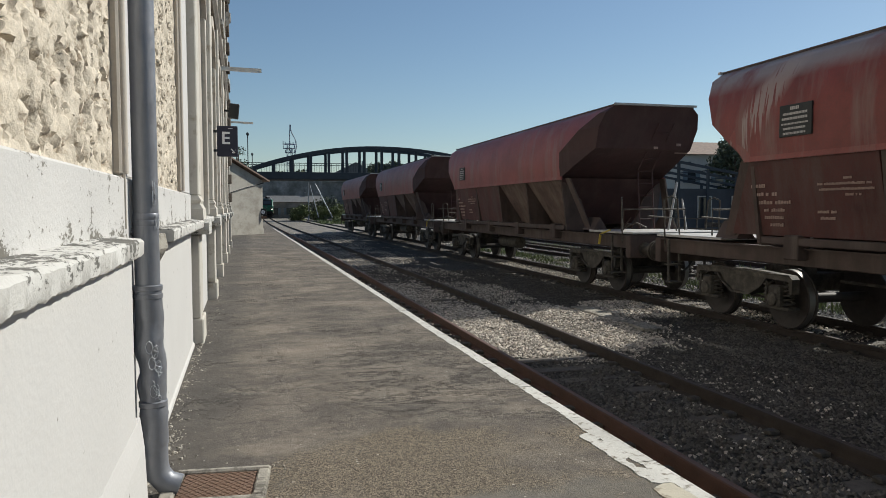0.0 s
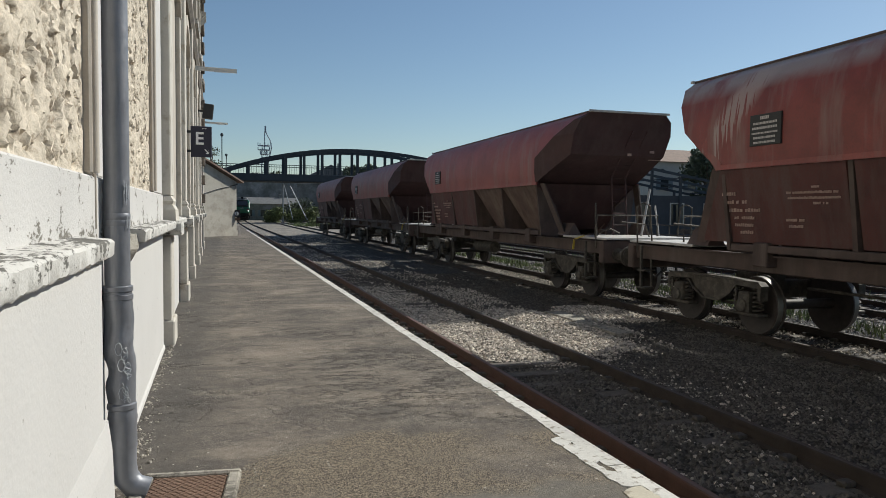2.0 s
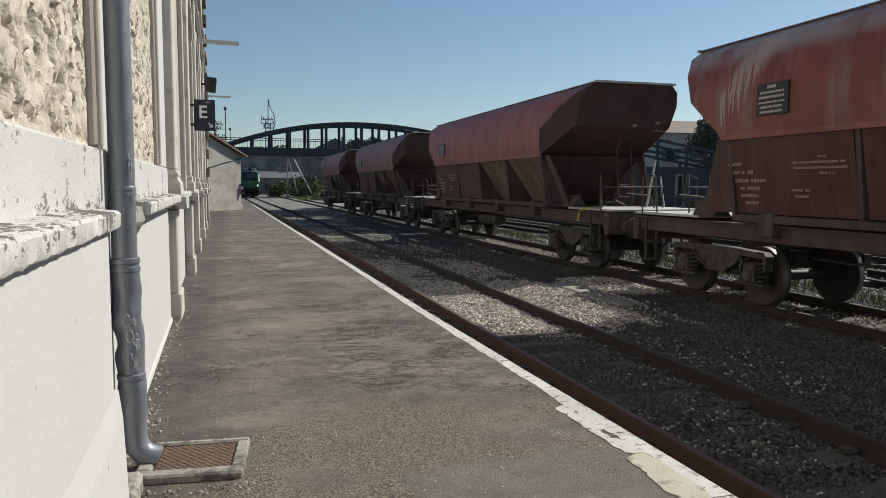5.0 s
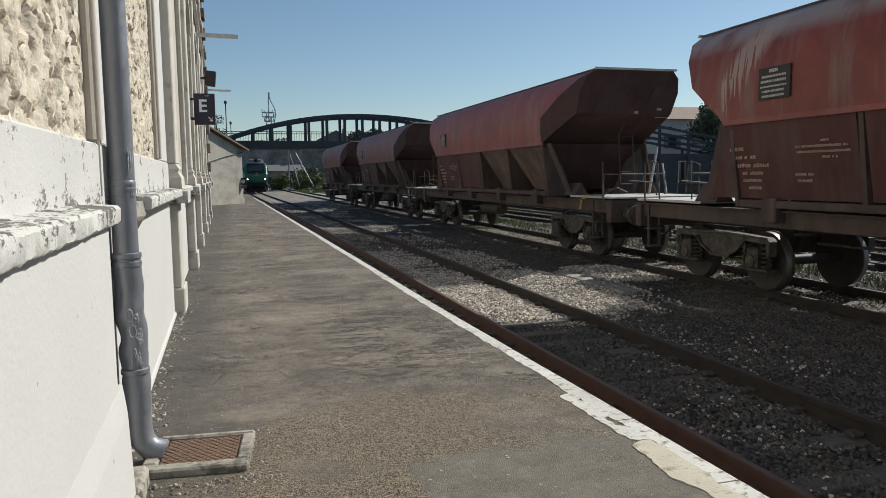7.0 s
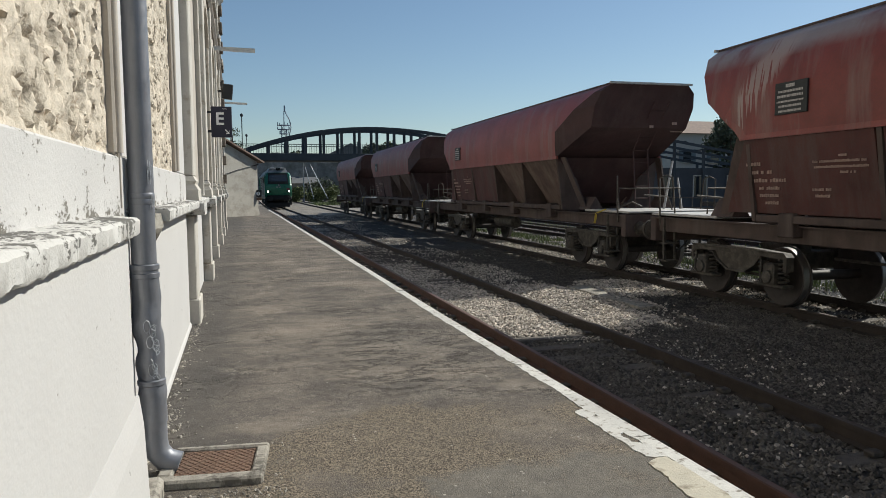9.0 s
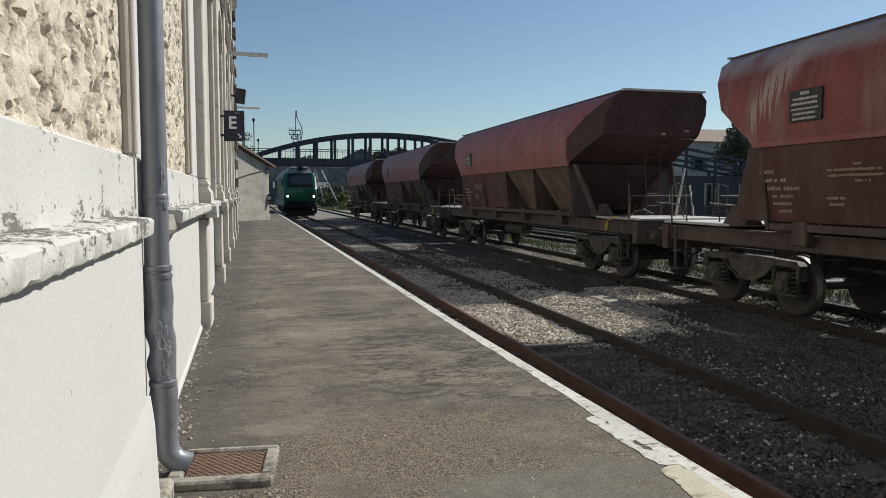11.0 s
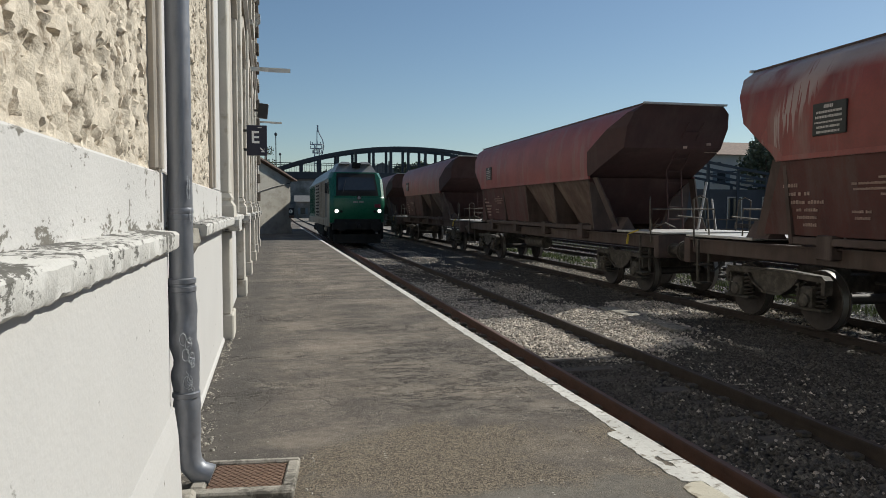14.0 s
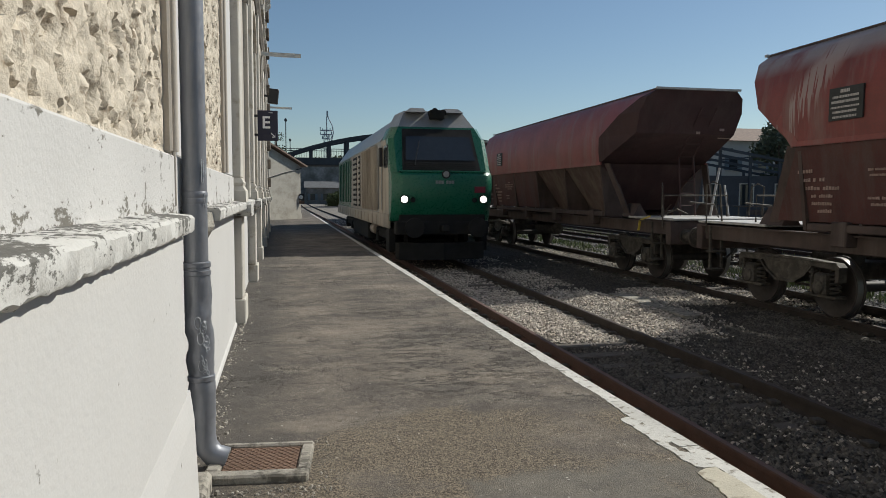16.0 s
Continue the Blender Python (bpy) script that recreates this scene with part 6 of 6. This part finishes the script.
def lattice_tower():
    t = thing("telecom_tower", "slender lattice mast with antenna rings beyond the bridge", "mast", at=pose(15.1, 300, -1.2))
    w = lambda z: 1.25 - 0.25 * z / 30
    legs = [(-1, -1), (1, -1), (1, 1), (-1, 1)]
    for sx, sy in legs:
        part("leg", Geo().tube([(sx * w(0), sy * w(0), 0), (sx * w(27), sy * w(27), 27)], 0.13, 6), MAST, t)
    for k in range(9):
        z0, z1 = k * 3.0, k * 3.0 + 3.0
        g = Geo()
        for i in range(4):
            (ax, ay), (bx, by) = legs[i], legs[(i + 1) % 4]
            g.bar((ax * w(z0), ay * w(z0), z0), (bx * w(z1), by * w(z1), z1), 0.14, 0.14)
            g.bar((ax * w(z1), ay * w(z1), z1), (bx * w(z1), by * w(z1), z1), 0.16, 0.16)
        part("lattice_brace", g, MAST, t)
    # open rings with small antennas on them, widening upwards
    for z, r in ((25.2, 1.9), (26.9, 2.5), (28.6, 2.7)):
        g = Geo().turned([(z, r), (z + 0.22, r), (z + 0.22, r - 0.3), (z, r - 0.3), (z, r)], "z", 16, caps=False)
        for k in range(4):
            a = k * math.pi / 4
            g.bar((-r * math.cos(a), -r * math.sin(a), z + 0.1), (r * math.cos(a), r * math.sin(a), z + 0.1), 0.14, 0.14)
        ring = part("antenna_ring", g, MAST, t)
        for k in range(5):
            a = k * math.pi * 0.4 + z
            x, y = r * math.cos(a), r * math.sin(a)
            part("antenna", Geo().box(x - 0.14, x + 0.14, y - 0.14, y + 0.14, z + 0.1, z + 1.3), MAST, ring)
    part("mast_pole", Geo().tube([(0, 0, 26), (0.1, 0, 34.4)], 0.2, 6), MAST, t)
    part("bent_pole", Geo().tube([(1.1, 0, 22), (2.2, 0, 25.2), (2.8, 0, 28), (2.2, 0, 31), (1.0, 0, 33.2), (0.6, 0, 34.5)], 0.22, 6), MAST, t)
    part("top_antenna", Geo().box(0.05, 0.65, -0.3, 0.3, 34, 36.6), MAST, t)


def gable_house(x, y, w, d, h, ridge, rows, cols, seed, wall=HOUSE_WALL, label="pale two-storey house with a clay tile roof", z0=-0.6, gable_front=False):
    tiles = ROOF_TILE if wall is HOUSE_WALL else DULL_ROOF
    o = thing("house", label, "house", at=pose(x, y, z0))
    part("wall", Geo().box(-w / 2, w / 2, 0, d, 0, h), wall, o)
    if gable_front:
        part("roof", Geo().prism_y([(-w / 2 - 0.4, h), (w / 2 + 0.4, h), (0, h + ridge)], -0.4, d + 0.4), tiles, o)
    else:
        part("roof", Geo().prism_x([(-0.5, h), (d + 0.5, h), (d / 2, h + ridge)], -w / 2 - 0.4, w / 2 + 0.4), tiles, o)
    part("chimney", Geo().block(w * 0.2, w * 0.2 + 0.7, d * 0.45, d * 0.55, h + ridge * 0.5, h + ridge + 0.7, 0.03), wall, o)
    for r in range(rows):
        for c in range(cols):
            wx = -w / 2 + w * (c + 0.5) / cols
            wz = 0.9 + r * (h / rows)
            n = part("window", Geo().box(wx - 0.5, wx + 0.5, -0.03, 0.01, wz, wz + 1.4), GLASS_DARK, o)
            part("window_sill", Geo().box(wx - 0.62, wx + 0.62, -0.12, 0.01, wz - 0.1, wz - 0.01), wall, n)
            for s in (-1, 1):
                part("shutter", Geo().box(wx + s * 0.78 - 0.26, wx + s * 0.78 + 0.26, -0.07, -0.01, wz, wz + 1.4), SHUTTER, n)
    return o


def yard_beyond():
    """What shows between and beneath the wagons."""
    p = tagged(thing("far_platform", "low concrete platform beyond the sidings", "platform"), kind="structure")
    part("slab", Geo().block(21.0, 30.0, -10, 70, -0.62, 0.0, 0.03), KERB, p)
    f = thing("railing", "grey tubular railing on the far platform", "railing")
    for y in np.arange(18, 40, 1.8):
        part("post", Geo().tube([(22.0, y, 0.0), (22.0, y, 1.05)], 0.03, 6), GREASE, f)
    for z in (0.55, 1.05):
        part("rail", Geo().tube([(22.0, 18, z), (22.0, 39.6, z)], 0.028, 6), GREASE, f)
    for k in range(3):
        b = thing("bench", "plain slatted bench on the far platform", "bench", "benches on the far platform", at=pose(24.0, 25 + k * 4.5, 0.0, 0, 0, 8))
        for i in range(3):
            part("seat_slat", Geo().block(-0.25 + i * 0.17, -0.11 + i * 0.17, -0.8, 0.8, 0.43, 0.47, 0.008), GREASE, b)
        for y in (-0.6, 0.6):
            part("leg", Geo().box(-0.22, 0.2, y - 0.03, y + 0.03, 0, 0.43), GREASE, b)
        part("backrest", Geo().box(0.24, 0.28, -0.8, 0.8, 0.55, 0.8), GREASE, b)
    gable_house(52.0, 70, 14, 9, 8.05, 1.8, 2, 4, 1)
    # dark lean-to in front of it
    o = thing("goods_shed", "dark grey goods shed with bare sloping roof frame", "shed", at=pose(36, 50, -0.6))
    part("wall", Geo().box(-9, 12, 0, 8, 0, 3.7), DARK_CLAD, o)
    for k in range(9):
        part("wall_post", Geo().box(-8.9 + 2.55 * k, -8.7 + 2.55 * k, -0.08, 0.0, 0, 3.7), BRIDGE_STEEL, o)
    for y in (-0.8, 2.3, 5.4, 8.5):
        part("rafter", Geo().bar((-10, y, 6.65), (13, y, 2.95), 0.12, 0.20), BRIDGE_STEEL, o, "bare sloping rafter")
    for k in range(8):
        x = -9.5 + 3.1 * k
        part("purlin", Geo().bar((x, -0.9, 6.78 - 0.161 * (x + 10)), (x, 8.6, 6.78 - 0.161 * (x + 10)), 0.08, 0.08), BRIDGE_STEEL, o)
    for k in range(6):
        x = -9.2 + 2.6 * k
        for y in (-0.4, 8.0):
            part("roof_post", Geo().box(x - 0.09, x + 0.09, y - 0.09, y + 0.09, 3.7 if y > 0 else 0, 6.55 - 0.161 * (x + 10)), BRIDGE_STEEL, o)
    for k in range(6):
        x = -7.6 + k * 3.1
        n = part("window", Geo().box(x - 0.55, x + 0.55, -0.04, 0.01, 1.4, 3.0), GLASS_DARK, o)
        part("window_frame", Geo().box(x - 0.65, x - 0.56, -0.06, 0.0, 1.35, 3.05).box(x + 0.56, x + 0.65, -0.06, 0.0, 1.35, 3.05).box(x - 0.65, x + 0.65, -0.06, 0.0, 3.051, 3.13), HOUSE_WALL, n)
    tree(43.5, 58, -0.6, 9.0, 2.8, 5, LEAF_DARK, 2600, 0.22, "dark conifer-like tree beside the house")
    tree(50, 62, -0.6, 8.2, 3.2, 6, LEAF_DARK, 2600, 0.24, "dark green tree beside the house")


def town_beyond():
    w = tagged(thing("retaining_wall", "long grey retaining wall behind the tracks", "wall"), kind="structure")
    part("wall", Geo().block(-6.0, 18.0, 168, 169, -0.6, 8.2, 0.05), GREY_WALL, w)
    part("wall", Geo().block(14, 70, 150, 151.2, -0.6, 6.9, 0.05), GREY_WALL, w)
    part("coping", Geo().block(14, 70, 149.8, 151.3, 6.902, 7.2, 0.03), GREY_WALL, w)
    gable_house(9, 158, 11, 8, 3.6, 1.4, 1, 4, 2, GREY_WALL, "low grey yard building with a pale roof edge")
    gable_house(26.5, 190, 12, 10, 11.0, 3.3, 3, 4, 3, GREY_WALL, "tall grey house with a steep roof behind the bridge", gable_front=True)
    gable_house(40, 215, 18, 10, 11, 3.5, 3, 5, 4, GREY_WALL, "grey town house beyond the bridge")
    gable_house(60, 200, 22, 10, 10, 3.5, 3, 6, 5, HOUSE_WALL, "pale town house beyond the bridge")
    gable_house(-14, 130, 12, 10, 6.5, 2.6, 2, 4, 6, GREY_WALL, "grey house by the bridge")
    bush(6, 17, 128, -0.6, 3.0, 21, LEAF, 5720, 0.19)
    bush(13, 24, 114, -0.6, 2.3, 22, LEAF, 5720, 0.16)
    bush(20, 34, 118, -0.6, 4.0, 23, LEAF, 4840, 0.19)
    bush(9, 26, 100, -0.75, 1.3, 24, LEAF, 5720, 0.10)
    bush(12, 34, 145, -0.6, 5.0, 26, LEAF_DARK, 5200, 0.22)
    bush(30, 70, 140, 0, 6.0, 25, LEAF_DARK, 5720, 0.25)
    tree(-1.5, 80, -0.6, 9.3, 1.9, 31, LEAF_DARK, 1500, 0.11, "dark tree behind the shed")
    tree(-2.8, 104, -0.6, 8.6, 2.8, 32, LEAF_DARK, 3000, 0.16, "dark tree by the bridge")
    tree(-1.8, 134, -0.6, 9.4, 2.8, 33, LEAF_DARK, 3000, 0.2, "dark tree behind the bridge")
    tree(31, 170, -0.6, 13, 5.0, 34, LEAF_DARK, 2600, 0.45, "dark tree among the town houses")
    tree(12, 220, -0.6, 13.5, 6.0, 35, LEAF_DARK, 2200, 0.6, "dark tree on the far slope")
    # guyed pole in front of the wall
    p = thing("guyed_pole", "thin pole with two pale guy wires near the bridge", "pole")
    part("pole", Geo().tube([(9.4, 126, -0.6), (9.4, 126, 8.5)], 0.13, 6), MAST, p)
    part("guy_wire", Geo().tube([(9.4, 126, 8.2), (13.4, 125, 0)], 0.07, 5), MAST, p)
    part("guy_wire", Geo().tube([(9.0, 126, 8.2), (11.0, 125, 0)], 0.07, 5), MAST, p)
    # street lamps by the bridge end
    for x, y, h in ((-0.35, 85, 10.4), (0.15, 105, 9.6)):
        l = thing("street_lamp", "slim dark street lamp post", "street lamp", "street lamps", at=pose(x, y, -0.6))
        part("post", Geo().tube([(0, 0, 0), (0, 0, h)], 0.06, 6), BRIDGE_STEEL, l)
        part("lantern", Geo().turned([(h, 0.08), (h + 0.15, 0.18), (h + 0.3, 0.15), (h + 0.4, 0.05)], "z", 10), BRIDGE_STEEL, l)
    # hillside closing the view
    verts, faces = [], []
    for i in range(121):
        x = -600 + i * 10
        h = 16 + 7 * noise.noise((x * 0.012, 0, 0)) + 3 * noise.noise((x * 0.05, 4, 0)) + 1.2 * noise.noise((x * 0.3, 4, 2))
        verts += [(x, 620, -0.6), (x, 660, h), (x, 900, h * 0.6)]
    for i in range(120):
        faces += [(i * 3, i * 3 + 3, i * 3 + 4, i * 3 + 1), (i * 3 + 1, i * 3 + 4, i * 3 + 5, i * 3 + 2)]
    setting("hillside", (verts, [], faces), HILL, "low dark wooded hillside on the horizon", "hill", smooth=180)


def grass():
    """Tufts of grass between the far tracks and on the bank."""
    rng = np.random.default_rng(17)
    verts, faces = [], []
    for x0, x1, y0, y1, n, h in ((11.0, 12.3, 6, 40, 6500, 0.2), (15.6, 16.6, 8, 50, 1500, 0.22), (9, 27, 96, 112, 3500, 0.5), (5.9, 6.5, 4, 9, 60, 0.05)):
        for _ in range(n):
            x, y = rng.uniform(x0, x1), rng.uniform(y0, y1)
            if noise.noise((x * 0.9, y * 0.3, 1.0)) < -0.05:
                continue
            a, hh, w = rng.uniform(0, 6.28), h * rng.uniform(0.5, 1.3), h * 0.09
            k = len(verts)
            dx, dy = math.cos(a), math.sin(a)
            z = -0.57
            verts.extend([(x - dy * w, y + dx * w, z), (x + dy * w, y - dx * w, z), (x + dx * hh * 0.45, y + dy * hh * 0.45, z + hh)])
            faces.append((k, k + 1, k + 2))
    setting("grass", (verts, [], faces), GRASS, "tufts of green grass beside the sidings", "grass", kind="stuff")


# ---------------------------------------------------------------- build
ground_sheet()
ballast_bed()
platform()
rail_track("platform_track", track_x, -10, 170, "rusty rails of the platform track in ballast", (-3, 60), near=(RAIL_RUST, RAIL_TOP))
rail_track("wagon_track", lambda y: 9.3 + (track_x(y) - 4.05) * 0.5, -10, 160, "rusty rails of the siding under the wagons", (-2, 60))
rail_track("outer_track", lambda y: 13.9 + (track_x(y) - 4.05) * 0.3, -4, 150, "rusty rails of the outer siding", (4, 50))
rail_track("far_track", lambda y: 18.3, 0, 140, "rusty rails of the farthest siding", (8, 50))
far_gravel()
old_ballast()
ballast_stones()
cable_trough()
station_building()
downpipe()
drain_grate()
direction_sign()
platform_shed()
for k in range(4):
    hopper_wagon(pose(9.3 + (track_x(5.1 + 17.4 * k) - 4.05) * 0.5, 5.1 + 17.4 * k, RAIL_Z), 40 + k, k == 0)
loco, loco_wheels = locomotive()
arch_bridge()
lattice_tower()
yard_beyond()
town_beyond()
grit()
drain_rubble()
grass()
motions()
